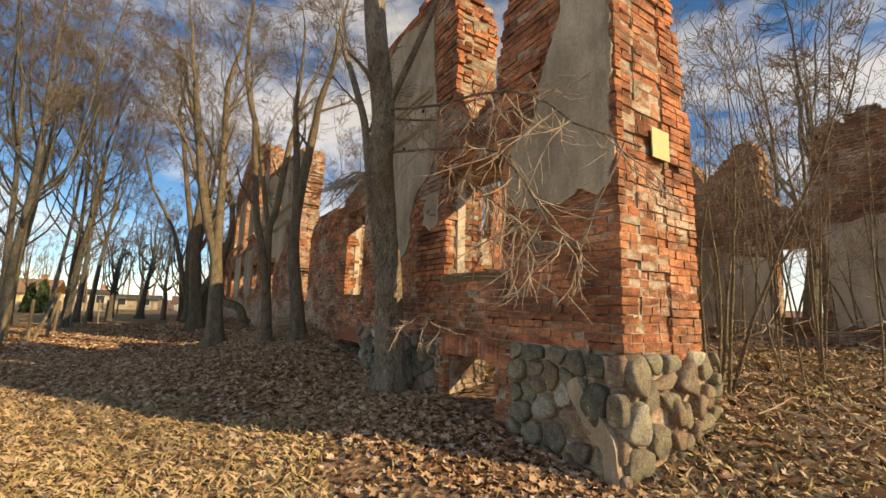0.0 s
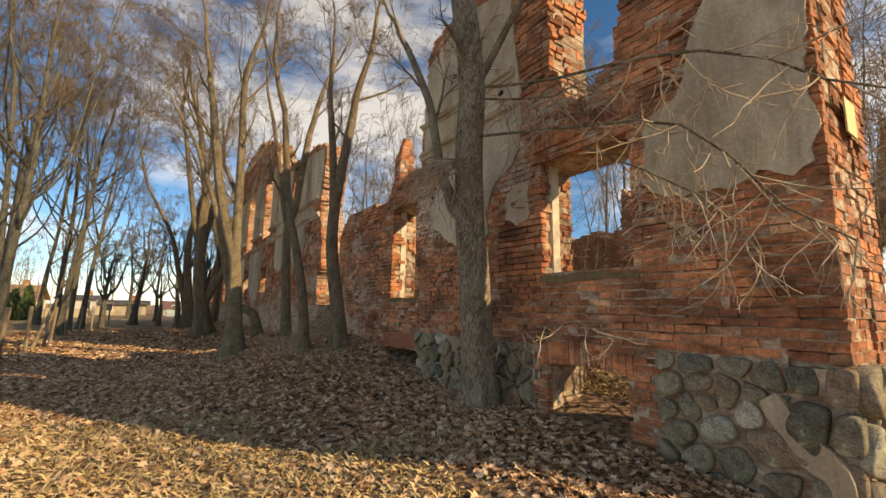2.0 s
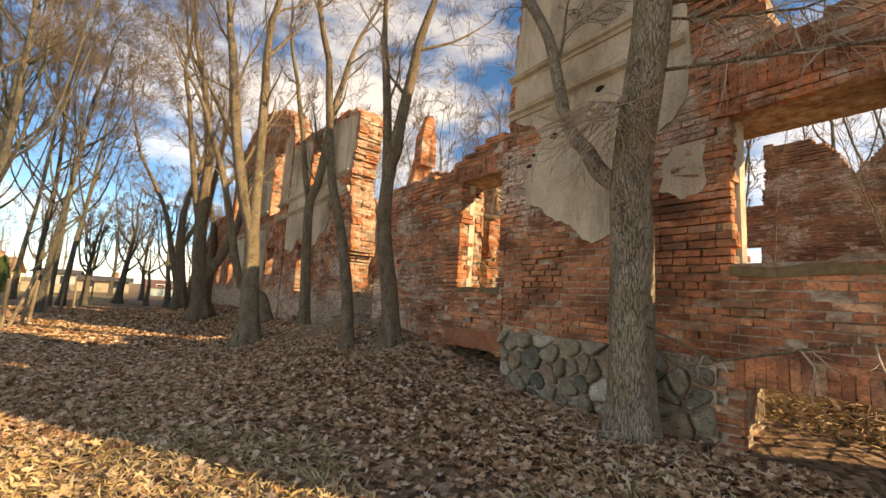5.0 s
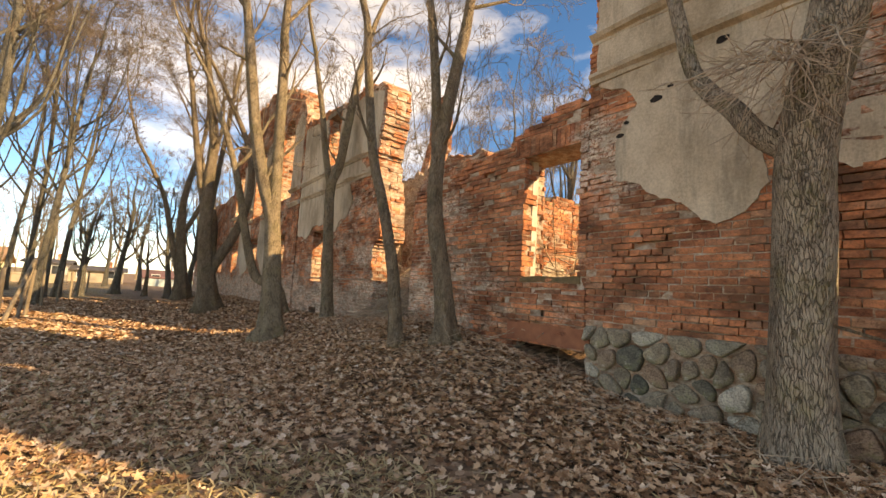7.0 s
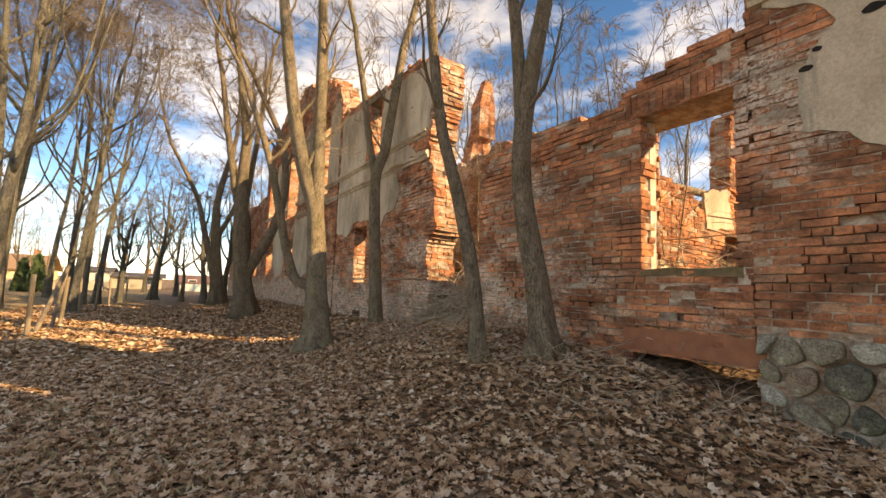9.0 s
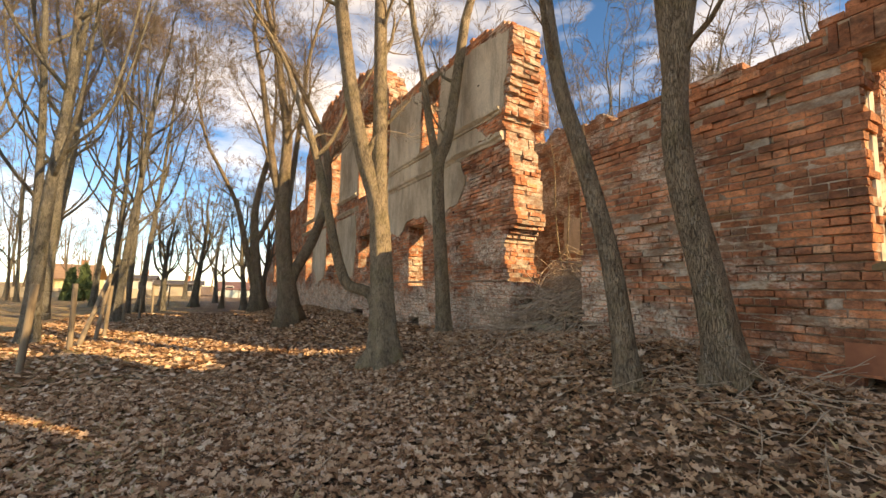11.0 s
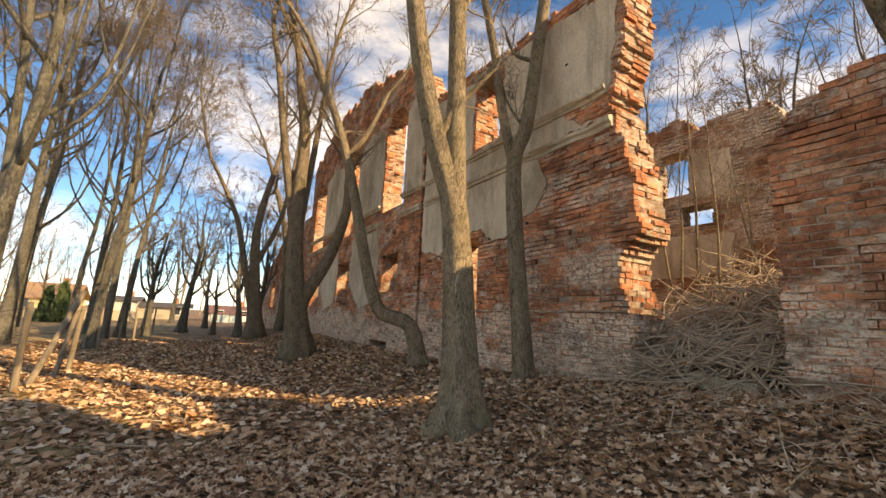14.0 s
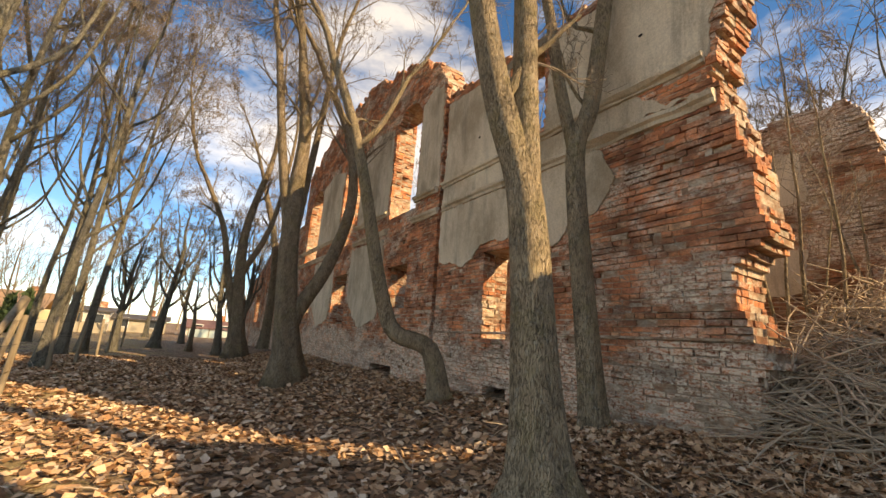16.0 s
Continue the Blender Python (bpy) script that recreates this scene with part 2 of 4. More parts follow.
# ---- mesh tools ----
class Buf:
    """Vertices and faces gathered into one mesh."""

    def __init__(self):
        self.v, self.f = [], []

    def box(self, lo, hi, jit=0.0):
        n = len(self.v)
        for x in (lo[0], hi[0]):
            for y in (lo[1], hi[1]):
                for z in (lo[2], hi[2]):
                    self.v.append((x + random.uniform(-jit, jit), y + random.uniform(-jit, jit), z + random.uniform(-jit, jit)))
        for a, b, c, d in ((0, 1, 3, 2), (4, 6, 7, 5), (0, 4, 5, 1), (2, 3, 7, 6), (0, 2, 6, 4), (1, 5, 7, 3)):
            self.f.append((n + a, n + b, n + c, n + d))

    def tube(self, pts, radii, sides=6, cap=True, lobes=()):
        n = len(self.v)
        pts = [Vector(p) for p in pts]
        up = Vector((0.31, 0.87, 0.38))
        for i, (p, r) in enumerate(zip(pts, radii)):
            d = (pts[min(i + 1, len(pts) - 1)] - pts[max(i - 1, 0)]).normalized()
            a = d.cross(up)
            a = a.normalized() if a.length > 1e-4 else Vector((1, 0, 0))
            b = d.cross(a)
            for k in range(sides):
                w = 2 * math.pi * k / sides
                swell = 1 + lobes[i] * (math.cos(5 * w + pts[0].x) + 0.5 * math.cos(3 * w + 1 + i * 0.3)) if lobes else 1
                self.v.append(tuple(p + (a * math.cos(w) + b * math.sin(w)) * r * swell))
        for i in range(len(pts) - 1):
            for k in range(sides):
                p, q = n + i * sides + k, n + i * sides + (k + 1) % sides
                self.f.append((p, q, q + sides, p + sides))
        if cap:
            self.f.append(tuple(n + (len(pts) - 1) * sides + k for k in range(sides)))
            self.f.append(tuple(n + k for k in reversed(range(sides))))

    def mesh(self, name, material, smooth=False):
        me = bpy.data.meshes.new(name)
        me.from_pydata(self.v, [], self.f)
        me.materials.append(material)
        if smooth:
            me.polygons.foreach_set("use_smooth", [True] * len(me.polygons))
        me.update()
        return me


def part(name, buf, material, parent, label="", smooth=False):
    ob = new(name, buf.mesh(name, material, smooth) if isinstance(buf, Buf) else buf)
    ob.parent = parent
    if label:
        ob["label"] = label
    return ob


def thing(name, label, category, buf=None, material=None, group="", kind="", smooth=False):
    ob = new(name, buf.mesh(name, material, smooth) if buf else None)
    return tagged(ob, label, category, group, kind)


def lerp_profile(points, u):
    return float(np.interp(u, [p[0] for p in points], [p[1] for p in points]))


# ---- ground ----
def ground_z(x, y):
    """Trodden strip beside the wall, the bank of soil against it, and the raised floor of the ruin."""
    bank = lerp_profile([(0, 0.12), (2.2, 0.16), (4, 0.3), (7, 0.34), (8.5, 0.62), (10.5, 0.88), (13, 0.75), (15, 0.55), (19, 0.5), (26, 0.55), (40, 0.3), (60, 0.0)], y)
    s = min(max((x - 0.2) / 2.7, 0.0), 1.0)
    z = bank * s * s * (3 - 2 * s)
    if x > 3.0:
        inner = lerp_profile([(-6, 1.0), (2, 1.0), (4, 1.0), (9, 1.2), (11, 1.7), (13.0, 2.0), (14.5, 1.7), (20, 1.3), (40, 0.6)], y)
        s = min((x - 3.0) / (2.2 if 11.8 < y < 13.6 else 5.0), 1.0)
        z += (inner - bank) * s
    z += 0.05 * noise.noise((x * 0.5, y * 0.5, 0)) + 0.025 * noise.noise((x * 1.7, y * 1.7, 3))
    far = max(0.0, math.hypot(x, y - 10) - 60) / 60
    return z * max(0.0, 1 - far)


def build_ground():
    def axis(lo, hi, step, reach):
        a = list(np.arange(lo, hi, step))
        d, p, q = step, lo, hi
        left, right = [], [hi]
        while p > -reach:
            d *= 1.35
            p -= d
            left.append(p)
        d = step
        while q < reach:
            d *= 1.35
            q += d
            right.append(q)
        return left[::-1] + a + right
    xs, ys = axis(-6, 12, 0.16, 1500), axis(-3, 34, 0.16, 1500)
    b = Buf()
    for y in ys:
        for x in xs:
            b.v.append((x, y, ground_z(x, y)))
    w = len(xs)
    for j in range(len(ys) - 1):
        for i in range(w - 1):
            p = j * w + i
            b.f.append((p, p + 1, p + w + 1, p + w))
    thing("ground", "leaf-strewn soil with patches of dry yellow grass", "ground", b, GROUND, kind="structure", smooth=True)


build_ground()


# ---- walls ----
COURSE = 0.078


class Wall:
    """A ruined brick wall. u runs along it, d into it from its face, z up."""

    def __init__(self, name, label, place, thick, base, top, openings=(), rough=0.10, pick=None, plain=(), splay=0.1, edge=(), brick=None):
        self.name, self.label, self.place, self.thick, self.base, self.top = name, label, place, thick, base, top
        self.openings, self.rough, self.pick, self.plain, self.splay, self.edge, self.brick = openings, rough, pick, plain, splay, edge, brick or BRICK

    def solid(self, u, z, wide=0.0):
        if not self.top[0][0] < u < self.top[-1][0]:
            return False
        if self.edge and u < lerp_profile(self.edge, z) + 0.05 * noise.noise((3, z * 6.0, 1)):
            return False
        if z > lerp_profile(self.top, u) + self.rough * noise.noise((u * 2.3, z * 1.5, 7)):
            return False
        for ua, ub, za, zb, arch in self.openings:
            if ua - wide < u < ub + wide and za < z < zb:
                if not arch or wide:
                    return False
                r = (ub - ua) / 2
                if z < zb - r or math.hypot(u - (ua + ub) / 2, (z - zb + r)) < r:
                    return False
        return True

    def is_plain(self, u, z):
        return any(ua < u < ub and za < z < zb for ua, ub, za, zb in self.plain)

    def build(self):
        core, rest, singles = Buf(), Buf(), []
        u0, u1 = self.top[0][0], self.top[-1][0]
        ztop = max(p[1] for p in self.top) + 0.2
        k, z = 0, self.base
        step = 0.06
        while z < ztop:
            for leaf, (da, db) in enumerate(((0.022, 0.30), (0.30, self.thick))):
                if db - da < 0.05:
                    continue
                for a, b in self.runs(u0, u1, z + COURSE / 2, step, leaf * self.splay):
                    if b - a < 0.1:
                        continue
                    a2, b2 = a + random.uniform(0.0, 0.04), b - random.uniform(0.0, 0.04)
                    cuts = [a2, b2] if leaf else [a2] + [c for c in np.arange(math.ceil(a2 / 0.35) * 0.35, b2, 0.35) if a2 + 0.05 < c < b2 - 0.05] + [b2]
                    for ca, cb in zip(cuts, cuts[1:]):
                        front = da if leaf else 0.012 if noise.noise((ca * 1.1, z * 1.6, self.place[1])) + 0.45 * noise.noise((ca * 3, z * 9, 2)) < 0.16 else 0.06
                        lo, hi = self.put(ca, front, z), self.put(cb, db, z + COURSE)
                        core.box([min(p) for p in zip(lo, hi)], [max(p) for p in zip(lo, hi)])
                    if not leaf:
                        self.course(k, a, b, z, rest, singles)
                    for end, side in ((a2, -1), (b2, 1)):
                        self.end_bricks(end, side, z, rest, da, db)
            z += COURSE
            k += 1
        body = thing(self.name, self.label, "wall", core, MASONRY, kind="structure")
        part("brickwork", rest, self.brick, body)["kind"] = "stuff"
        self.body, self.singles = body, singles
        return self

    def runs(self, u0, u1, z, step, wide):
        found, start = [], None
        for u in np.arange(u0 + step / 2, u1, step):
            s = self.solid(u, z, wide)
            if s and start is None:
                start = u - step / 2
            if not s and start is not None:
                found.append((start, u - step / 2))
                start = None
        if start is not None:
            found.append((start, u1))
        return found

    def put(self, u, d, z):
        if self.place[0] == "x":
            return (self.place[1] + d, u, z)
        return (u, self.place[1] + d, z)

    def course(self, k, a, b, z, rest, singles):
        u = a - (0.13 if k % 2 else 0.0)
        while u < b - 0.04:
            ln = 0.125 if (k % 3 == 1) else 0.25
            ua, ub = max(u, a), min(u + ln, b)
            u += ln + 0.005
            if ub - ua < 0.05 or self.is_plain((ua + ub) / 2, z + COURSE / 2) or random.random() < 0.035:
                continue
            worn = random.random()
            proud = random.gauss(0.002, 0.005) - (0.02 * random.random() if worn < 0.22 else 0)
            h = COURSE - 0.010 - random.random() * 0.010
            lo, hi = self.put(ua, -proud, z + 0.004), self.put(ub, 0.09, z + 0.004 + h)
            lo, hi = [min(p) for p in zip(lo, hi)], [max(p) for p in zip(lo, hi)]
            if self.pick and self.pick[0] < (ua + ub) / 2 < self.pick[1] and self.pick[2] < z < self.pick[3] and len(singles) < 300:
                singles.append((lo, hi))
            else:
                rest.box(lo, hi, 0.006)

    def end_bricks(self, end, side, z, rest, da, db):
        d = da - 0.022 if da < 0.1 else da
        if z + COURSE < 1.14 and self.plain:
            return
        while d < db - 0.05:
            ln = random.choice((0.12, 0.25))
            flush = self.plain and side < 0 and abs(end - self.top[0][0]) < 0.1
            if random.random() > (0.02 if flush else 0.3):
                out = random.uniform(-0.004, 0.012) if flush else random.uniform(-0.01, 0.03) if random.random() < 0.88 else random.uniform(0.03, 0.07)
                lo = self.put(end - 0.06 * side, d + 0.01, z + 0.005)
                hi = self.put(end + out * side, min(d + ln, db), z + COURSE - 0.007)
                rest.box([min(p) for p in zip(lo, hi)], [max(p) for p in zip(lo, hi)], 0.005)
            d += ln + 0.012

    def lay_singles(self):
        """The bricks nearest to the walk, one by one, on a few shared meshes."""
        shapes = {}
        for lo, hi in self.singles:
            size = [round((h - l) / 0.02) * 0.02 if i == (1 if self.place[0] == "x" else 0) else (h - l) for i, (l, h) in enumerate(zip(lo, hi))]
            key = (round(size[0] if self.place[0] == "y" else size[1], 2), random.randrange(3))
            if key not in shapes:
                b = Buf()
                b.box([-s / 2 for s in size], [s / 2 for s in size], 0.006)
                shapes[key] = b.mesh("brick", BRICK)
            ob = part("brick", shapes[key], None, self.body)
            ob.location = [(l + h) / 2 for l, h in zip(lo, hi)]


FACE = 3.1
wall_a = Wall("wall_1", "tall ruined brick wall of a manor with patches of grey plaster", ("x", FACE), 0.75, 0.0,
              [(2.1, 6.6), (3.2, 6.5), (3.55, 5.2), (3.75, 4.25), (4.1, 3.95), (4.45, 4.05), (4.6, 4.6), (4.62, 5.9), (4.8, 6.3), (5.6, 6.6), (7.3, 6.5), (7.55, 6.2), (7.64, 4.9), (7.68, 4.2), (7.7, 4.1)],
              [(3.6, 4.8, 1.92, 3.36, 0), (3.74, 4.72, 0.0, 0.9, 0)], pick=(3.3, 7.7, 1.15, 2.5), plain=[(2.0, 3.42, 0, 1.14), (4.95, 7.8, 0, 1.1)])
wall_b = Wall("wall_2", "low broken stretch of red brick wall with an empty window", ("x", FACE), 0.62, 0.3,
              [(7.7, 4.05), (8.1, 4.1), (8.6, 4.0), (9.0, 3.82), (9.1, 3.7), (10.4, 3.85), (11.3, 3.8), (11.6, 3.6), (11.75, 3.3), (11.78, 1.2)],
              [(7.8, 8.8, 1.7, 3.52, 0), (7.75, 8.9, 0.0, 0.8, 0)], pick=(8.8, 11.7, 1.2, 3.0))
wall_c = Wall("wall_3", "tall two-storey brick wall with a jagged broken end and plaster remains", ("x", FACE), 0.7, 0.1,
              [(13.1, 6.3), (13.5, 6.5), (14.5, 6.75), (16.2, 6.8), (18.1, 7.0), (19.2, 7.1)],
              [(16.15, 17.0, 5.05, 6.62, 0), (16.75, 17.6, 1.5, 3.1, 0), (16.9, 17.5, 0.2, 0.75, 0)], pick=(13.5, 16.6, 0.9, 2.6),
              edge=[(0, 13.4), (1.2, 13.38), (1.4, 13.3), (1.9, 13.5), (2.35, 13.55), (2.6, 13.22), (2.9, 13.25), (3.4, 13.3), (3.9, 13.42), (4.2, 13.5), (4.6, 13.6), (5.0, 13.5), (5.5, 13.36), (6.6, 13.3)])
wall_d = Wall("wall_4", "gabled central part of the manor facade with arched windows", ("x", FACE), 0.7, 0.1,
              [(19.35, 7.7), (20.4, 8.7), (22.5, 9.6), (25.1, 10.2), (25.4, 9.9), (27.8, 10.1), (29.9, 9.5), (31.6, 8.7)],
              [(20.5, 22.0, 4.6, 7.85, 1), (24.5, 26.2, 4.4, 7.8, 1), (28.9, 30.6, 4.4, 7.6, 1),
               (20.6, 21.7, 2.1, 3.25, 0), (24.8, 26.2, 1.7, 3.4, 0), (28.9, 30.3, 1.7, 3.4, 0), (21.0, 22.3, 0.2, 0.72, 0)], rough=0.4)
wall_e = Wall("wall_5", "far low wing of the ruined manor with empty windows", ("x", FACE), 0.7, 0.0,
              [(31.6, 6.4), (35, 6.3), (38, 6.5), (41, 5.4), (44, 4.6), (46, 3.0)],
              [(33.2, 34.4, 1.8, 3.6, 0), (36.8, 38.0, 1.8, 3.6, 0), (40.4, 41.6, 1.8, 3.6, 0)])
groove = Wall("wall_6", "recessed rainwater chase between two facade parts", ("x", FACE + 0.28), 0.4, 0.1, [(19.2, 7.2), (19.35, 7.3)])
wall_end = Wall("wall_7", "sunlit broken return of the end wall in red brick", ("y", 2.1), 0.7, 1.0,
                [(3.83, 6.5), (4.0, 6.0), (4.08, 5.0), (4.2, 4.2), (4.32, 3.3), (4.3, 1.2), (4.34, 1.1)], pick=(3.0, 4.4, 1.1, 5.0))
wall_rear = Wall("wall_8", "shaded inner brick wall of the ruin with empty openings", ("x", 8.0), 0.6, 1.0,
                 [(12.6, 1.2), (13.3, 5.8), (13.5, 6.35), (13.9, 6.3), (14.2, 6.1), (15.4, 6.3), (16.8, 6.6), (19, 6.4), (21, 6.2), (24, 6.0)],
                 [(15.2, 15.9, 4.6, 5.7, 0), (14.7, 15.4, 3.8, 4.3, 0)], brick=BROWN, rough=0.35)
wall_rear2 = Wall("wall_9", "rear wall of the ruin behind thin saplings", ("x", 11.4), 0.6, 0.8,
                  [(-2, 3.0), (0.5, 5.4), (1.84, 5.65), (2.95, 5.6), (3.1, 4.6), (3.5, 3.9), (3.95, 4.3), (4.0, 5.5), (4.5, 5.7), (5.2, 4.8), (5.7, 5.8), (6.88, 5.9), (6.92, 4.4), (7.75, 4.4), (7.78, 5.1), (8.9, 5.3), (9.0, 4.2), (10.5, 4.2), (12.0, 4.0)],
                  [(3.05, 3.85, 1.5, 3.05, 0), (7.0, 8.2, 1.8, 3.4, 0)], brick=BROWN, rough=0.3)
wall_cross = Wall("wall_10", "sunlit inner cross wall of red brick", ("y", 14.2), 0.5, 1.0,
                  [(8.7, 5.6), (9.6, 5.2), (10.6, 4.4), (11.4, 3.6)], [(9.4, 10.2, 1.2, 3.0, 0)])
wall_cross2 = Wall("wall_11", "sunlit inner cross wall with a doorway gap", ("y", 9.8), 0.4, 0.8,
                   [(4.7, 3.2), (5.4, 3.5), (6.4, 3.25), (7.4, 3.2), (8.0, 3.7), (8.1, 5.2), (8.7, 5.5), (9.3, 5.6), (9.5, 4.0)], [(7.7, 8.5, 1.0, 2.65, 0)])
WALLS = [wall_cross2, wall_a, wall_b, wall_c, wall_d, wall_e, groove, wall_end, wall_rear, wall_rear2, wall_cross]
for w in WALLS:
    w.build()


# ---- trees ----
def bend(p0, d, length, segs, wander, lift):
    pts, d = [Vector(p0)], Vector(d).normalized()
    for _ in range(segs):
        d = (d + Vector([random.gauss(0, wander) for _ in range(3)]) + Vector((0, 0, lift))).normalized()
        pts.append(pts[-1] + d * (length / segs))
    return pts


def along(pts, t):
    x = t * (len(pts) - 1)
    i = min(int(x), len(pts) - 2)
    return pts[i].lerp(pts[i + 1], x - i), (pts[i + 1] - pts[i]).normalized()


def sprout(bufs, pts, r0, r1, level, deep, count, length, first=0.35, lift=0.05, rmin=0.004):
    """Side branches along a limb, each with its own, thinner and thinner."""
    for i in range(count):
        t = first + (1 - first) * (i + random.random()) / count
        p, d = along(pts, min(t, 0.999))
        side = d.cross(Vector([random.gauss(0, 1) for _ in range(3)])).normalized()
        way = d * random.uniform(0.6, 1.1) + side * random.uniform(0.5, 0.9)
        r = max((r0 + (r1 - r0) * t) * random.uniform(0.28, 0.5), rmin)
        ln = length * random.uniform(0.6, 1.2) * (1.15 - 0.5 * t)
        segs = (6, 4, 3, 2)[min(level, 3)] if rmin < 0.005 else (5, 3, 2, 1)[min(level, 3)]
        q = bend(p, way, ln, segs, 0.16, lift)
        sides = (5, 3, 3, 3)[min(level, 3)]
        tip = max(r * 0.25, rmin * 0.6)
        bufs[0 if level < 1 else 1].tube(q, [r + (tip - r) * j / segs for j in range(segs + 1)], sides, False)
        if level < deep:
            sprout(bufs, q, r, tip, level + 1, deep, (5, 6, 4, 3)[min(level, 3)], ln * 0.62, 0.2, lift, rmin)


def tree(label, limbs, bark, deep=2, count=7, length=1.8, group="trees by the ruin", flare=1.35, rmin=0.004):
    """limbs: lists of (x, y, z) with a root and a tip radius; the first one is the trunk."""
    bx, by, bz = limbs[0][0][0]
    root = thing("tree", label, "tree", group=group)
    root.location = (bx, by, bz)
    wood, twigs = Buf(), Buf()
    for n, (pts, r0, r1) in enumerate(limbs):
        pts = [Vector(p) - Vector((bx, by, bz)) for p in pts]
        fine = []
        m = len(pts)
        for i in range(m - 1):
            a, b, c, d = pts[max(i - 1, 0)], pts[i], pts[i + 1], pts[min(i + 2, m - 1)]
            for j in range(4):
                t = j / 4
                fine.append(0.5 * (2 * b + (c - a) * t + (2 * a - 5 * b + 4 * c - d) * t * t + (3 * b - a - 3 * c + d) * t ** 3))
        fine.append(pts[-1])
        q = len(fine) - 1
        rad = [r0 + (r1 - r0) * (i / q) ** 0.8 for i in range(q + 1)]
        if n == 0:
            fine.insert(0, fine[0] - Vector((0, 0, 0.35)))
            rad = [rad[0] * flare * 1.2] + [rad[0] * flare] + [r * (1 + (flare - 1) * 0.45 ** (i + 1)) for i, r in enumerate(rad[1:])]
        root_lobes = [0.22 * 0.5 ** max(0, i - 1) + 0.035 for i in range(len(fine))] if n == 0 and r0 > 0.12 else ()
        wood.tube(fine, rad, 22 if root_lobes else 10, True, root_lobes)
        top = fine[-1] - fine[-2]
        crown = bend(fine[-1], top, length * 2.6, 9, 0.10, 0.06)
        wood.tube(crown, [r1 + (0.006 - r1) * i / 9 for i in range(10)], 7, False)
        sprout((wood, twigs), fine, r0, r1, 0, deep, max(2, count // 3), length * 0.9, 0.62, 0.05, rmin)
        sprout((wood, twigs), crown, r1, 0.006, 0, deep, count, length, 0.08, 0.05, rmin)
    part("trunk", wood, bark, root, smooth=True)
    part("crown", twigs, TWIG, root, smooth=True)
    return root


tree("stout maple with grey furrowed bark close to the wall",
     [([(2.7, 5.52, 0.22), (2.66, 5.5, 1.0), (2.55, 5.44, 2.0), (2.46, 5.41, 2.5), (2.37, 5.32, 3.0), (2.24, 5.16, 3.5), (2.2, 5.06, 4.1), (2.07, 4.98, 4.7), (1.98, 5.0, 5.4), (1.9, 5.05, 6.6)], 0.215, 0.14),
      ([(2.47, 5.45, 2.62), (2.4, 5.68, 2.82), (2.43, 5.86, 3.1), (2.46, 6.03, 3.3), (2.5, 6.2, 3.6), (2.47, 6.3, 4.1), (2.43, 6.4, 4.6), (2.37, 6.6, 5.1), (2.32, 6.9, 5.7)], 0.095, 0.055),
      ([(2.2, 5.06, 4.1), (2.35, 4.7, 4.7), (2.5, 4.2, 5.5), (2.55, 3.9, 6.3)], 0.05, 0.035)], BARK_GREY, 3, 8, 1.9, flare=1.55)
tree("slim dark maple leaning over the low wall",
     [([(2.4, 9.57, 0.72), (2.34, 9.66, 1.52), (2.23, 9.82, 2.57), (2.22, 9.83, 3.45), (2.31, 9.7, 4.56), (2.42, 9.55, 5.6)], 0.16, 0.09),
      ([(2.22, 9.83, 3.3), (2.17, 9.91, 4.6), (2.08, 10.0, 5.8)], 0.10, 0.07)], BARK, 3, 7, 1.7)
tree("slender curved maple in front of the low wall",
     [([(1.87, 10.15, 0.58), (1.8, 10.25, 1.65), (1.64, 10.45, 2.75), (1.49, 10.6, 3.52), (1.38, 10.7, 4.57), (1.28, 10.8, 5.9)], 0.105, 0.065)], BARK, 3, 7, 1.7)
tree("large twin-stemmed maple with pale furrowed bark",
     [([(1.15, 14.22, 0.22), (1.08, 14.27, 1.33), (1.03, 14.31, 2.28), (0.95, 14.36, 2.96), (0.72, 14.45, 3.7), (0.45, 14.5, 4.9), (0.15, 14.5, 6.8)], 0.225, 0.11),
      ([(1.0, 14.33, 2.7), (0.97, 14.35, 3.69), (0.95, 14.36, 4.7), (0.9, 14.38, 6.6)], 0.15, 0.11)], BARK_PALE, 3, 8, 2.0, flare=1.6)
tree("forked young maple against the tall wall",
     [([(2.69, 14.89, 0.45), (2.62, 14.95, 1.67), (2.55, 15.02, 3.03), (2.54, 15.04, 4.03), (2.68, 14.92, 4.6), (2.8, 14.8, 5.88), (2.95, 14.74, 7.2)], 0.15, 0.10),
      ([(2.54, 15.04, 3.9), (2.35, 15.15, 4.91), (2.2, 15.2, 5.95), (2.0, 15.3, 7.07)], 0.095, 0.065)], BARK_PALE, 3, 7, 1.8)
tree("sharply crooked maple whose trunk bends sideways near the ground",
     [([(2.38, 17.63, 0.42), (2.18, 17.77, 1.24), (1.68, 18.1, 1.48), (1.48, 18.23, 1.94), (1.29, 18.35, 2.72), (1.06, 18.5, 3.85), (0.83, 18.65, 4.84), (0.56, 18.82, 5.76), (0.23, 19.04, 6.72)], 0.17, 0.08),
      ([(0.83, 18.65, 4.84), (1.2, 18.5, 5.4), (1.6, 18.4, 6.5)], 0.07, 0.04)], BARK_PALE, 3, 7, 1.9)
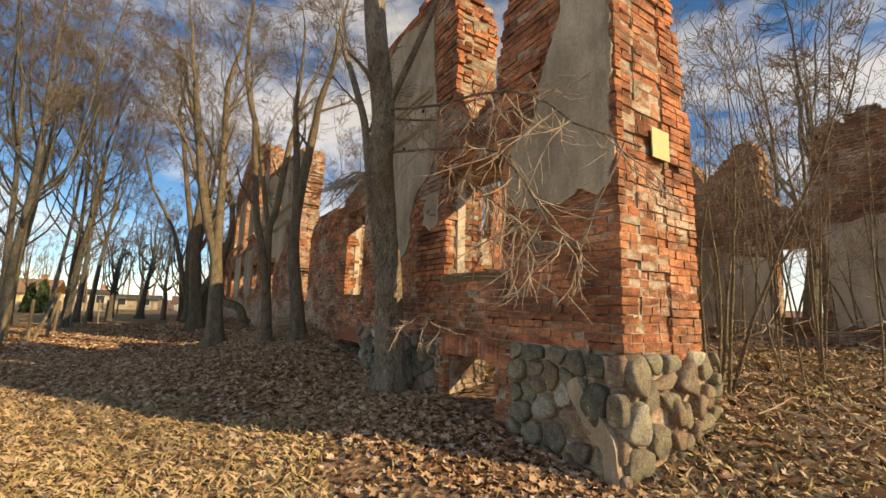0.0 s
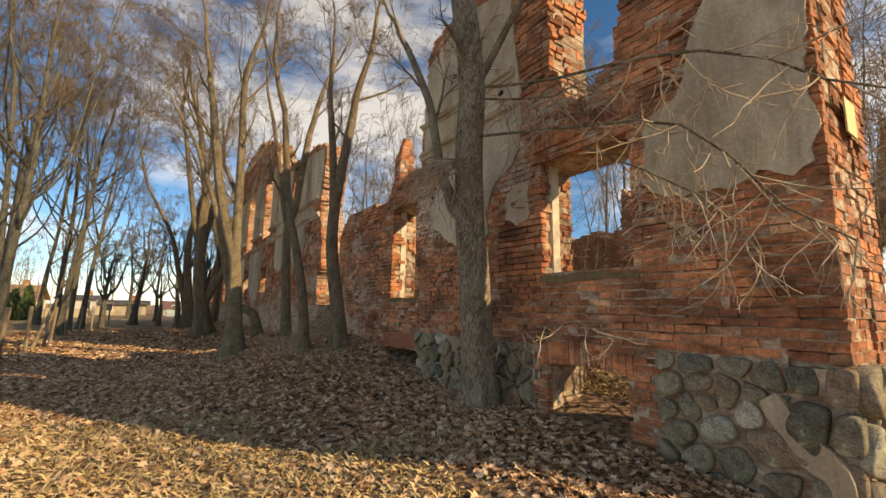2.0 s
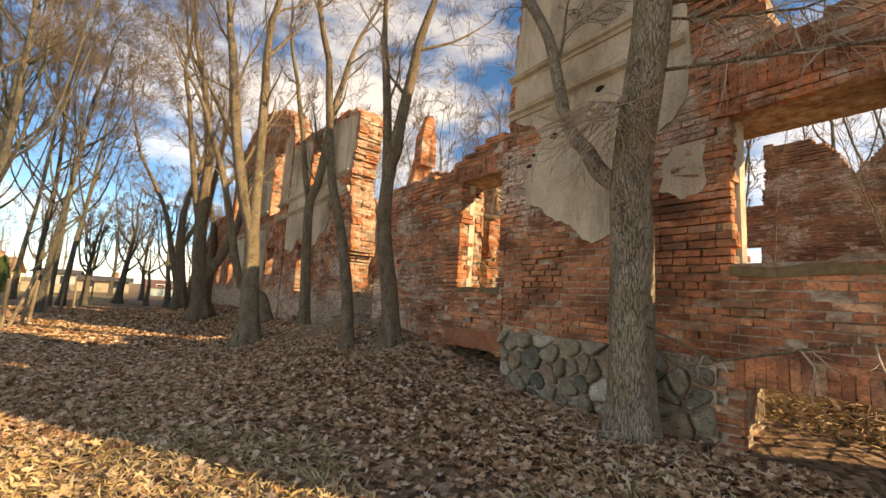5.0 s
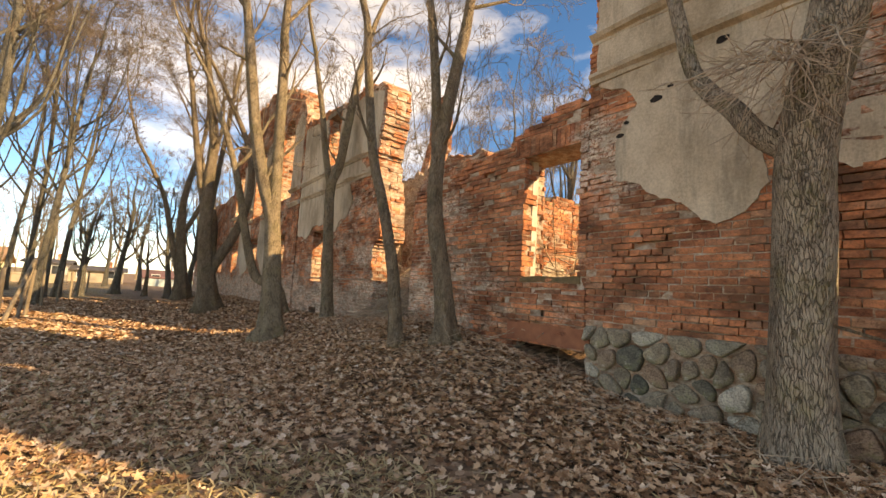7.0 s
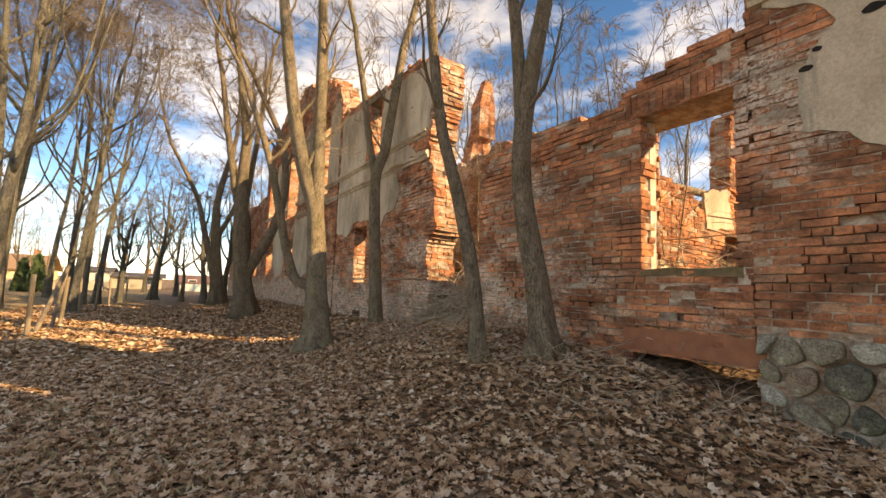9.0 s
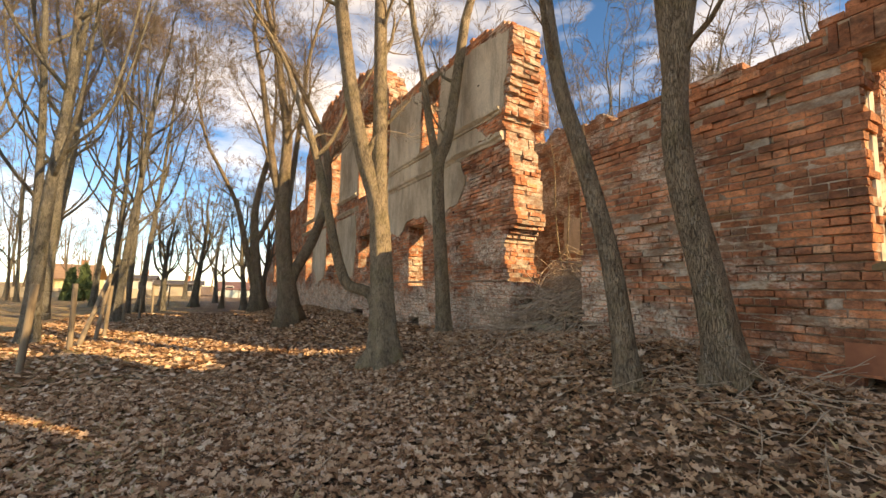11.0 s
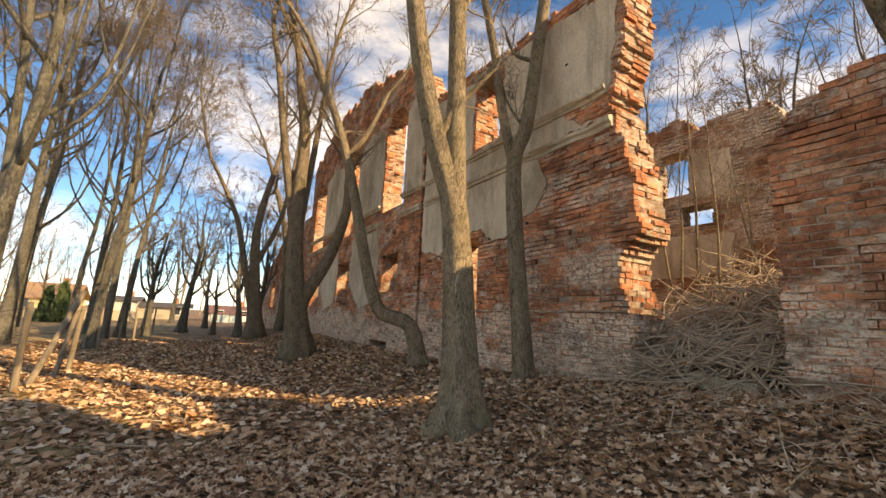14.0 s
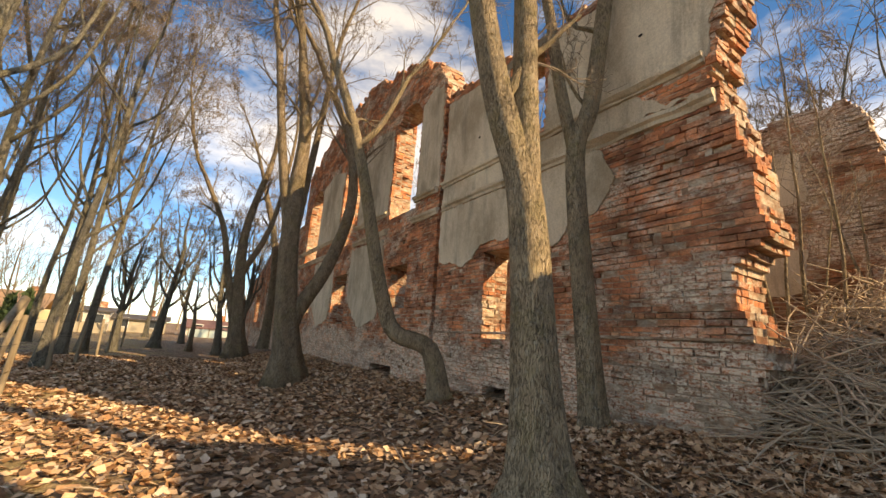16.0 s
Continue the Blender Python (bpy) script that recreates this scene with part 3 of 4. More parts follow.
tree("old dark multi-stemmed maple clump on the bank",
     [([(1.07, 22.53, 0.4), (0.73, 22.62, 2.9), (0.65, 22.64, 5.0), (0.66, 22.63, 6.74), (0.37, 22.71, 8.5)], 0.3, 0.13),
      ([(1.15, 22.4, 0.3), (1.0, 22.55, 1.55), (1.63, 22.39, 3.0), (2.01, 22.3, 4.38), (2.05, 22.29, 5.6), (1.74, 22.37, 6.98), (1.01, 22.55, 8.49)], 0.23, 0.09),
      ([(0.7, 22.6, 3.5), (0.2, 22.8, 6.0), (-0.3, 22.9, 9.0)], 0.16, 0.09),
      ([(0.7, 22.6, 3.0), (1.0, 22.9, 6.0), (1.3, 23.1, 9.5)], 0.13, 0.07)], BARK, 3, 13, 2.6, rmin=0.0055)
tree("dark maple with two spreading stems",
     [([(1.03, 31.61, 0.4), (0.67, 31.66, 3.78), (0.65, 31.66, 5.92), (1.19, 31.59, 8.87)], 0.3, 0.12),
      ([(0.95, 31.61, 0.75), (0.21, 31.72, 3.72), (-0.32, 31.79, 5.76), (-1.31, 31.93, 7.74)], 0.2, 0.09),
      ([(0.7, 31.66, 3.6), (1.6, 31.4, 6.0), (2.0, 31.3, 9.5)], 0.15, 0.08)], BARK, 3, 13, 2.7, rmin=0.0055)
tree("tall dark maple beside the far wing",
     [([(3.0, 35.9, 0.4), (2.8, 36.0, 5.4), (1.66, 36.16, 9.4)], 0.28, 0.12)], BARK, 3, 14, 2.3, rmin=0.0055)


def row_tree(label, x, y, lean, height, r, bark, count=3, group="trees along the fence", deep=2, rmin=0.009, limbs=5):
    """A bare tree whose trunk parts into steep limbs."""
    z = ground_z(x, y)
    pts = [Vector(p) for p in ((x, y, z), (x + lean * 0.25, y, height * 0.3), (x + lean * 0.6, y + 0.1, height * 0.6), (x + lean, y, height))]
    parts = [(pts, r, r * 0.4)]
    for k in range(limbs):
        p, d = along(pts, 0.38 + 0.55 * (k + random.random()) / limbs)
        w = k * 2.4 + random.uniform(-0.5, 0.5)
        out = Vector((math.cos(w), math.sin(w), 0))
        ln = height * random.uniform(0.35, 0.55)
        parts.append(([p, p + out * ln * 0.28 + Vector((0, 0, ln * 0.35)), p + out * ln * 0.42 + Vector((0, 0, ln))], r * 0.36, r * 0.15))
    return tree(label, parts, bark, deep, count, height * 0.22, group, rmin=rmin)


row = [row_tree("tall slender leaning tree by the wire fence", -4.25, 27.1, 0.6, 9.5, 0.15, BARK_GROVE, 4, deep=3, rmin=0.007),
       row_tree("straight bare tree behind the wire fence", -4.2, 33.0, 0.7, 10.0, 0.15, BARK_GROVE, 4, deep=3, rmin=0.007, limbs=6),
       row_tree("broad bare lime tree at the end of the lane", -2.0, 39.3, 0.5, 5.5, 0.24, BARK_GROVE, 5, deep=2, rmin=0.011, limbs=7),
       row_tree("slim bare tree behind the ruin", 9.5, 26.0, 0.3, 9.0, 0.13, BARK_GROVE, 4, limbs=5, rmin=0.01)]
grove_near = [(-4.9, 20.6, 1.08), (-6.7, 28.7, 1.25), (-4.6, 31.9, 1.05), (-5.7, 36.0, 1.2), (-5.6, 23.4, 1.05), (-7.6, 32.5, 1.15), (-10, 27, 1.3), (-13, 24, 1.3), (-11, 33, 1.2)]
grove_far = [(-7.2, 40, 1.1), (-3.4, 35, 0.7), (-3.9, 41, 0.75), (-9.7, 41.5, 1.2), (-16, 40, 1.3), (-12.5, 47, 1.1), (-19, 34, 1.4), (-21, 47, 1.4), (-8, 52, 1), (-3, 56, 0.9), (-16, 57, 1.2), (0.6, 34.5, 0.8), (2.3, 41, 0.95), (-0.6, 46, 0.8)]
grove_behind = [(5.6, 50, 1), (7, 58, 1.1), (13, 15, 1), (15, 21, 1.1), (13.5, 27, 1.2), (17, 30, 1.3), (14, 36, 1.2), (20, 24, 1.3), (24, 33, 1.4), (18, 42, 1.3), (16, 10, 1), (21, 15, 1.2), (27, 20, 1.4), (19, 5, 1.1), (24, 8, 1.2), (15.5, 4.5, 0.9), (5.2, 47, 1.05)]
far_tree = row_tree("small bare tree on the skyline", -30, 96, 0.5, 7.0, 0.16, BARK, 3, "trees on the skyline", 1, 0.02, 4)
for i in range(22):
    x, y, size = -44 + 4.4 * i + random.uniform(-2, 2), random.uniform(92, 125), random.uniform(0.9, 1.5)
    m = pose(x, y, -0.1, 0, 0, random.uniform(0, 360)) @ Matrix.Scale(size, 4)
    copy_thing(far_tree, m).matrix_basis = m
for i in range(44):
    x = random.uniform(-48, -6) if i < 32 else random.uniform(9, 40)
    y, size = random.uniform(50, 92), random.uniform(0.45, 1.05)
    m = pose(x, y, -0.1, 0, 0, random.uniform(0, 360)) @ Matrix.Scale(size, 4)
    copy_thing(far_tree, m).matrix_basis = m
for n, (x, y, size) in enumerate(grove_near + grove_far + grove_behind):
    m = pose(x, y, ground_z(x, y) - 0.05, 0, 0, random.uniform(0, 360)) @ Matrix.Scale(size, 4)
    t = copy_thing(row[2] if size <= 1 else row[n % 2] if n < 14 else row[3], m)
    t.matrix_basis = m
    tagged(t, "bare grey winter tree in the grove", "tree", "trees of the grove")


tree("small crooked bare tree at the end of the lane",
     [([(-0.45, 37.5, 0.0), (-0.4, 37.5, 1.4), (-0.5, 37.5, 2.3)], 0.13, 0.07),
      ([(-0.45, 37.5, 1.9), (-1.1, 37.5, 2.8), (-1.7, 37.5, 3.6)], 0.06, 0.03),
      ([(-0.48, 37.5, 2.1), (0.3, 37.4, 2.9), (0.8, 37.5, 4.0)], 0.06, 0.03)], BARK, 2, 3, 0.7, rmin=0.009)


# ---- facade details ----
def noisy(poly, step=0.06, amp=0.05):
    """A polygon with ragged edges."""
    out = []
    for (a, b), (c, d) in zip(poly, poly[1:] + poly[:1]):
        n = max(1, int(math.hypot(c - a, d - b) / step))
        for i in range(n):
            u, v = a + (c - a) * i / n, b + (d - b) * i / n
            out.append((u + amp * noise.noise((u * 5, v * 5, 1)) + amp * 0.3 * random.uniform(-1, 1) + amp * noise.noise((u * 1.7, v * 1.7, 5)), v + amp * noise.noise((u * 5, v * 5, 9)) + amp * 0.4 * random.uniform(-1, 1)))
    return out


def plaster_patch(wall, poly, thick=0.022, amp=0.05, x=FACE, axis="x", material=None, label="remaining sheet of grey-beige lime plaster"):
    b = Buf()
    ring = noisy(poly, amp=amp)
    if sum(p[0] * q[1] - q[0] * p[1] for p, q in zip(ring, ring[1:] + ring[:1])) > 0:
        ring.reverse()
    n = len(ring)
    b.v = [(x - thick, u, v) for u, v in ring] + [(x + 0.03, u, v) for u, v in ring]
    b.f = [tuple(range(n))] + [(i, i + n, (i + 1) % n + n, (i + 1) % n) for i in range(n)]
    if axis == "y":
        b.v = [(u, d, v) for d, u, v in b.v]
    part("plaster", b, material or PLASTER, wall.body, label)


def hollow(wall, u, z, r, x=FACE):
    """A putlog hole in the plaster: a near-black dished patch on the face paints its shade."""
    b = Buf()
    ring = [(u + r * random.uniform(0.8, 1.25) * math.cos(w), z + r * 0.7 * random.uniform(0.8, 1.2) * math.sin(w)) for w in np.linspace(0, 2 * math.pi, 10)[:-1]]
    n = len(ring)
    b.v = [(x - 0.028, a, c) for a, c in ring] + [(x - 0.024, u + (a - u) * 0.8, z + (c - z) * 0.8) for a, c in ring]
    b.f = [tuple(reversed(range(n, 2 * n)))] + [(i, (i + 1) % n, (i + 1) % n + n, i + n) for i in range(n)]
    part("putlog_hole", b, NEARBLACK, wall.body, "dark patch painted as the shade in a knocked-out hole")


def moulding(wall, ua, ub, profile, x=FACE, material=None):
    """A run of profile (out, z) along the wall with worn edges."""
    b, us = Buf(), np.arange(ua, ub, 0.22).tolist() + [ub]
    m = len(profile)
    for u in us:
        drop = 0.012 * noise.noise((u * 2.1, 4, 4))
        for out, z in profile:
            chip = max(0.0, noise.noise((u * 1.9, z * 7, 5)) - 0.12) * 0.16 if out > 0.04 else 0
            b.v.append((x - max(out - chip, 0.012) if out > 0 else x + 0.03, u, z + drop))
    for i in range(len(us) - 1):
        for j in range(m - 1):
            p = i * m + j
            b.f.append((p, p + m, p + m + 1, p + 1))
    b.f += [tuple(range(m)), tuple(reversed(range((len(us) - 1) * m, len(us) * m)))]
    part("moulding", b, material or PLASTER, wall.body, "moulded plaster string course")


# near-black: paints the shade inside holes and the cellar opening; also colours the wires
NEARBLACK = plain_material("near-black hole shade and wire", (0.012, 0.01, 0.008), (0.04, 0.03, 0.025), 20)
MOSSY = plain_material("mossy sill board", (0.10, 0.09, 0.045), (0.30, 0.19, 0.10), 11, 0.9, 0.4)
LIMEWASH = plain_material("limewashed reveal", (0.55, 0.47, 0.36), (0.78, 0.71, 0.58), 6, 0.9, 0.4)
REDSLAB = plain_material("red clay lintel", (0.25, 0.10, 0.06), (0.42, 0.17, 0.09), 5, 0.9, 0.3)

plaster_patch(wall_a, [(2.16, 6.4), (2.14, 5), (2.14, 2.62), (2.3, 2.56), (2.5, 2.62), (2.75, 2.5), (3.0, 2.55), (3.2, 2.55), (3.4, 2.68), (3.45, 3.02), (3.42, 3.32), (3.28, 3.42), (3.08, 3.58), (2.95, 4.0), (2.75, 4.5), (2.6, 5.1), (2.7, 6.3)])
plaster_patch(wall_a, [(7.5, 6.0), (7.6, 4.9), (7.55, 4.15), (7.2, 4.0), (7.05, 3.76), (7.22, 3.57), (7.3, 3.34), (7.31, 2.88), (7.0, 2.78), (6.92, 2.66), (6.53, 2.49), (6.44, 2.39), (6.35, 2.29), (6.22, 2.23), (6.1, 2.29), (5.98, 2.35),
                       (5.88, 2.46), (5.8, 2.6), (5.84, 2.9), (5.7, 3.2), (5.5, 3.4), (5.3, 3.45), (5.15, 3.7), (5.1, 4.1), (5.2, 5.0), (5.3, 6.2), (6.4, 6.4)], amp=0.03)
plaster_patch(wall_a, [(5.0, 2.75), (5.25, 2.6), (5.45, 2.75), (5.4, 3.05), (5.2, 3.2), (5.02, 3.1)], 0.012)
plaster_patch(wall_c, [(13.62, 4.85), (13.5, 5.6), (13.45, 6.3), (14.5, 6.5), (16.0, 6.55), (16.1, 4.9)])
plaster_patch(wall_c, [(17.05, 4.9), (17.05, 6.6), (18.1, 6.75), (19.12, 6.85), (19.15, 4.86)])
plaster_patch(wall_c, [(13.6, 4.4), (14.1, 4.45), (14.6, 4.75), (19.15, 4.75), (19.15, 4.36), (15, 4.36)], 0.018)
plaster_patch(wall_c, [(15.1, 4.2), (14.85, 3.7), (15.1, 3.3), (15.6, 3.2), (15.8, 2.95), (16.3, 2.9), (16.6, 3.2), (17.7, 3.25), (17.95, 3.0), (18.3, 2.85), (18.8, 3.0), (19.15, 3.1), (19.15, 4.2)])
for a, c in ((19.4, 20.42), (22.1, 24.4), (26.3, 28.8)):
    plaster_patch(wall_d, [(a, 4.85), (a, 7.4), ((a + c) / 2, 7.7), (c, 7.4), (c, 4.85)])
for a, c in ((22.2, 24.6), (26.4, 28.7)):
    plaster_patch(wall_d, [(a, 1.9), (a - 0.2, 3.0), (a, 4.1), (c, 4.1), (c, 2.5), ((a + c) / 2, 1.6)])
plaster_patch(wall_rear, [(14.2, 4.4), (14.25, 5.4), (15.1, 5.5), (15.15, 4.45)], x=8.0)
plaster_patch(wall_rear, [(14.4, 2.7), (14.3, 3.5), (15.5, 3.6), (16.8, 3.7), (16.8, 2.6), (15.3, 2.6)], x=8.0)
plaster_patch(wall_rear2, [(2.0, 1.4), (1.9, 3.6), (2.9, 3.4), (2.95, 1.3)], x=11.4)
plaster_patch(wall_rear2, [(4.0, 1.2), (3.95, 2.8), (5.2, 3.1), (6.5, 2.6), (6.4, 1.2)], x=11.4)
for u, z, r in ((6.82, 3.74, 0.065), (6.66, 3.84, 0.035), (7.17, 3.56, 0.035), (7.25, 3.42, 0.045), (6.15, 4.15, 0.06), (5.5, 4.6, 0.06), (3.05, 3.9, 0.03)):
    hollow(wall_a, u, z, r)
for u, z in ((14.4, 5.6), (17.9, 5.5), (15.3, 3.1)):
    hollow(wall_c, u, z, 0.035)
plaster_patch(wall_cross2, [(4.8, 0.9), (4.8, 2.0), (5.2, 2.15), (5.7, 1.85), (6.2, 1.5), (6.6, 0.9)], x=9.8, axis="y", label="cream plaster on the lower cross wall")
plaster_patch(wall_cross2, [(6.9, 2.7), (6.8, 3.4), (7.8, 3.6), (8.0, 2.8)], x=9.8, axis="y", label="cream plaster on the cross wall")
STRING = [(0, 4.19), (0.05, 4.2), (0.06, 4.25), (0.10, 4.28), (0.115, 4.33), (0.07, 4.36), (0, 4.37)]
SILL_BAND = [(0, 4.74), (0.05, 4.75), (0.06, 4.79), (0.10, 4.81), (0.11, 4.86), (0.06, 4.88), (0, 4.89)]
for w, a, c in ((wall_a, 5.15, 7.66), (wall_c, 13.56, 19.18), (wall_d, 19.36, 20.5), (wall_d, 22.0, 24.5), (wall_d, 26.2, 31.5)):
    moulding(w, a, c, STRING)
    moulding(w, a + 0.08, c, SILL_BAND)
moulding(wall_c, 13.4, 19.2, [(0, 1.58), (0.03, 1.585), (0.035, 1.61), (0, 1.62)], material=MASONRY)


def beam(wall, name, label, ua, ub, za, zb, da, db, material, jit=0.008):
    b = Buf()
    n = max(2, int((ub - ua) / 0.3))
    m = 4
    for i in range(n + 1):
        u = ua + (ub - ua) * i / n
        for d, z in ((da, za), (db, za), (db, zb), (da, zb)):
            b.v.append((FACE + d + random.uniform(-jit, jit), u, z + random.uniform(-jit, jit)))
    for i in range(n):
        for j in range(m):
            p, q = i * m + j, i * m + (j + 1) % m
            b.f.append((p, p + m, q + m, q))
    b.f += [(0, 1, 2, 3), tuple(n * m + j for j in (3, 2, 1, 0))]
    part(name, b, material, wall.body, label)


beam(wall_a, "lintel", "plastered lintel slab over an empty window", 3.5, 4.9, 3.37, 3.52, 0.03, 0.74, PLASTER)
for k in range(19):
    lb = Buf()
    lb.box((FACE - 0.012, 3.5 + 0.076 * k, 3.53), (FACE + 0.3, 3.568 + 0.076 * k, 3.77 + random.uniform(-0.02, 0.02)), 0.006)
    part("arch_brick", lb, BRICK, wall_a.body)
beam(wall_a, "sill", "moss-grown window sill", 3.56, 4.82, 1.83, 1.92, -0.006, 0.4, MOSSY, 0.02)
beam(wall_b, "sill", "moss-grown window sill", 7.78, 8.8, 1.62, 1.70, -0.004, 0.4, MOSSY, 0.02)
for k in range(17):
    lb = Buf()
    lb.box((FACE - 0.012, 7.68 + 0.076 * k, 3.53), (FACE + 0.3, 7.748 + 0.076 * k, 3.78 + random.uniform(-0.02, 0.02)), 0.006)
    part("arch_brick", lb, BRICK, wall_b.body)
beam(wall_b, "lintel", "red clay lintel over a cellar opening", 7.62, 9.0, 0.8, 1.04, -0.015, 0.32, REDSLAB)
beam(wall_c, "lintel", "old timber lintel of an upper window", 16.0, 17.2, 6.6, 6.76, -0.01, 0.5, OLDWOOD)
for w, u, za, zb in ((wall_a, 4.82, 1.93, 3.36), (wall_b, 8.82, 1.72, 3.5)):
    beam(w, "reveal", "limewashed strip of the window reveal", u - 0.035, u + 0.03, za, zb, 0.2, 0.33, LIMEWASH, 0.014)
for w, a, c, z0, h in ((wall_a, 3.66, 4.80, 0.9, 0.24),):
    for i in range(15):
        u = a + (c - a) * (i + 0.5) / 15
        rise = 0.035 * (1 - ((u - (a + c) / 2) / ((c - a) / 2)) ** 2)
        b = Buf()
        b.box((FACE - 0.008, u - 0.034, z0 + rise - 0.02), (FACE + 0.25, u + 0.034, z0 + h + rise), 0.004)
        part("arch_brick", b, BRICK, w.body)


# ---- fieldstone footing ----
def cells(ua, ub, za, zb, gap):
    """The face cut into irregular stones: nearest-seed cells of scattered points."""
    seeds = []
    for _ in range(4000):
        p = (random.uniform(ua, ub), random.uniform(za, zb))
        if all(math.hypot((p[0] - q[0]) * 0.8, p[1] - q[1]) > gap * q[2] for q in seeds):
            seeds.append((*p, random.choice((0.5, 0.8, 1.0, 1.4))))
    out = []
    for i, (u, z, _s) in enumerate(seeds):
        poly = [(ua, za), (ub, za), (ub, zb), (ua, zb)]
        for j, (a, c, _t) in enumerate(seeds):
            if i == j:
                continue
            mx, mz, nx, nz = (u + a) / 2, (z + c) / 2, a - u, c - z
            cut = []
            for p, q in zip(poly, poly[1:] + poly[:1]):
                dp, dq = (p[0] - mx) * nx + (p[1] - mz) * nz, (q[0] - mx) * nx + (q[1] - mz) * nz
                if dp <= 0:
                    cut.append(p)
                if dp * dq < 0:
                    f = dp / (dp - dq)
                    cut.append((p[0] + (q[0] - p[0]) * f, p[1] + (q[1] - p[1]) * f))
            poly = cut
        if len(poly) > 2:
            out.append(poly)
    return out


def footing(wall, axis, ua, ub, za, zb, gap, bulge=0.1):
    for poly in cells(ua, ub, za, zb, gap):
        for cut in (random.uniform(0.16, 0.27), 0.25):
            poly = [(p[0] + (q[0] - p[0]) * k, p[1] + (q[1] - p[1]) * k) for p, q in zip(poly, poly[1:] + poly[:1]) for k in (cut, 1 - cut)]
        n = len(poly)
        cu, cz = sum(p[0] for p in poly) / n, sum(p[1] for p in poly) / n
        size = min(max(p[0] for p in poly) - min(p[0] for p in poly), max(p[1] for p in poly) - min(p[1] for p in poly))
        if size < 0.05:
            continue
        out, shrink = bulge * random.uniform(0.45, 1.1), 1 - 0.02 / size - random.choice((0.02, 0.06, 0.12, 0.22)) * random.random()
        lean_u, lean_z = random.gauss(0, 0.10), random.gauss(0, 0.10)
        b = Buf()
        for f, d in ((1.0, -0.06), (1.0, 0.5), (0.96, 0.84), (0.86, 0.98), (0.5, 1.0)):
            for u, z in poly:
                u2, z2 = (u - cu) * f * shrink, (z - cz) * f * shrink
                e = d * out + (u2 * lean_u + z2 * lean_z) * max(d, 0) + 0.022 * noise.noise((u * 6, z * 6, d * 2 + cu)) * (0.4 + d)
                b.v.append((-e, u2, z2))
        for r in range(4):
            for k in range(n):
                p, q = r * n + k, r * n + (k + 1) % n
                b.f.append((p, p + n, q + n, q))
        b.f.append(tuple(4 * n + k for k in reversed(range(n))))
        if axis == "y":
            b.v = [(-y, x, z) for x, y, z in b.v]
        ob = part("stone", b, STONE, wall.body, smooth=True)
        ob.location = (FACE + 0.015, cu, cz) if axis == "x" else (cu, 2.115, cz)


footing(wall_a, "x", 2.06, 3.44, 0.02, 1.17, 0.19)
footing(wall_a, "x", 4.94, 7.68, 0.15, 1.12, 0.17)
footing(wall_end, "y", 3.06, 4.55, 0.02, 1.17, 0.19)
fb = Buf()
fb.box((3.12, 2.108, -0.2), (4.5, 2.75, 1.13))
part("stone_mortar", fb, MASONRY, wall_end.body, "rough lime mortar between fieldstones")
for wall, a, c, top in ((wall_a, 2.125, 3.43, 1.13), (wall_a, 4.95, 7.67, 1.1)):
    fb = Buf()
    fb.box((FACE + 0.002, a, -0.2), (FACE + 0.2, c, top))
    part("stone_mortar", fb, MASONRY, wall.body, "rough lime mortar between fieldstones")
plaster_patch(wall_a, [(2.3, 0.0), (2.25, 0.35), (2.5, 0.62), (2.62, 0.85), (2.52, 0.95), (2.4, 0.75), (2.15, 0.5), (2.1, 0.05)], 0.085, 0.04, label="smear of pale mortar over the fieldstones")
plate_b = Buf()
plate_b.box((3.58, 2.065, 2.93), (3.86, 2.078, 3.22), 0.002)
thing("plate", "blank cream enamel plate fixed to the end wall", "plate", plate_b, YELLOW)


# ---- chimney and inner ruins ----
def stub(name, label, x, y, w, d, z0, z1):
    b = Buf()
    k = 0
    z = z0
    while z < z1:
        f = 1 - 0.6 * max(0.0, (z - z0) / (z1 - z0) - 0.55) / 0.45
        u = -w / 2 * f
        while u < w / 2 * f:
            b.box((x + u, y, z + 0.004), (x + min(u + 0.24, w / 2 * f), y + d * f, z + COURSE - 0.008), 0.008)
            u += 0.25
        z += COURSE
        k += 1
    return thing(name, label, "chimney", b, BRICK)


stub("chimney", "ruined tapering brick chimney inside the shell", 9.0, 19.2, 1.7, 0.8, 1.2, 8.2)
stub("chimney", "slim brick chimney stump against the sky", 9.0, 18.9, 0.8, 0.6, 7.6, 10.0)


tb = Buf()
tb.tube([(4.6, 9.9, 3.3), (6.5, 9.95, 3.42), (8.05, 10.0, 3.5), (9.4, 10.0, 3.6)], [0.07, 0.075, 0.07, 0.06], 8)
thing("timber_beam", "fallen grey roof beam lying on the cross wall", "beam", tb, OLDWOOD, smooth=True)


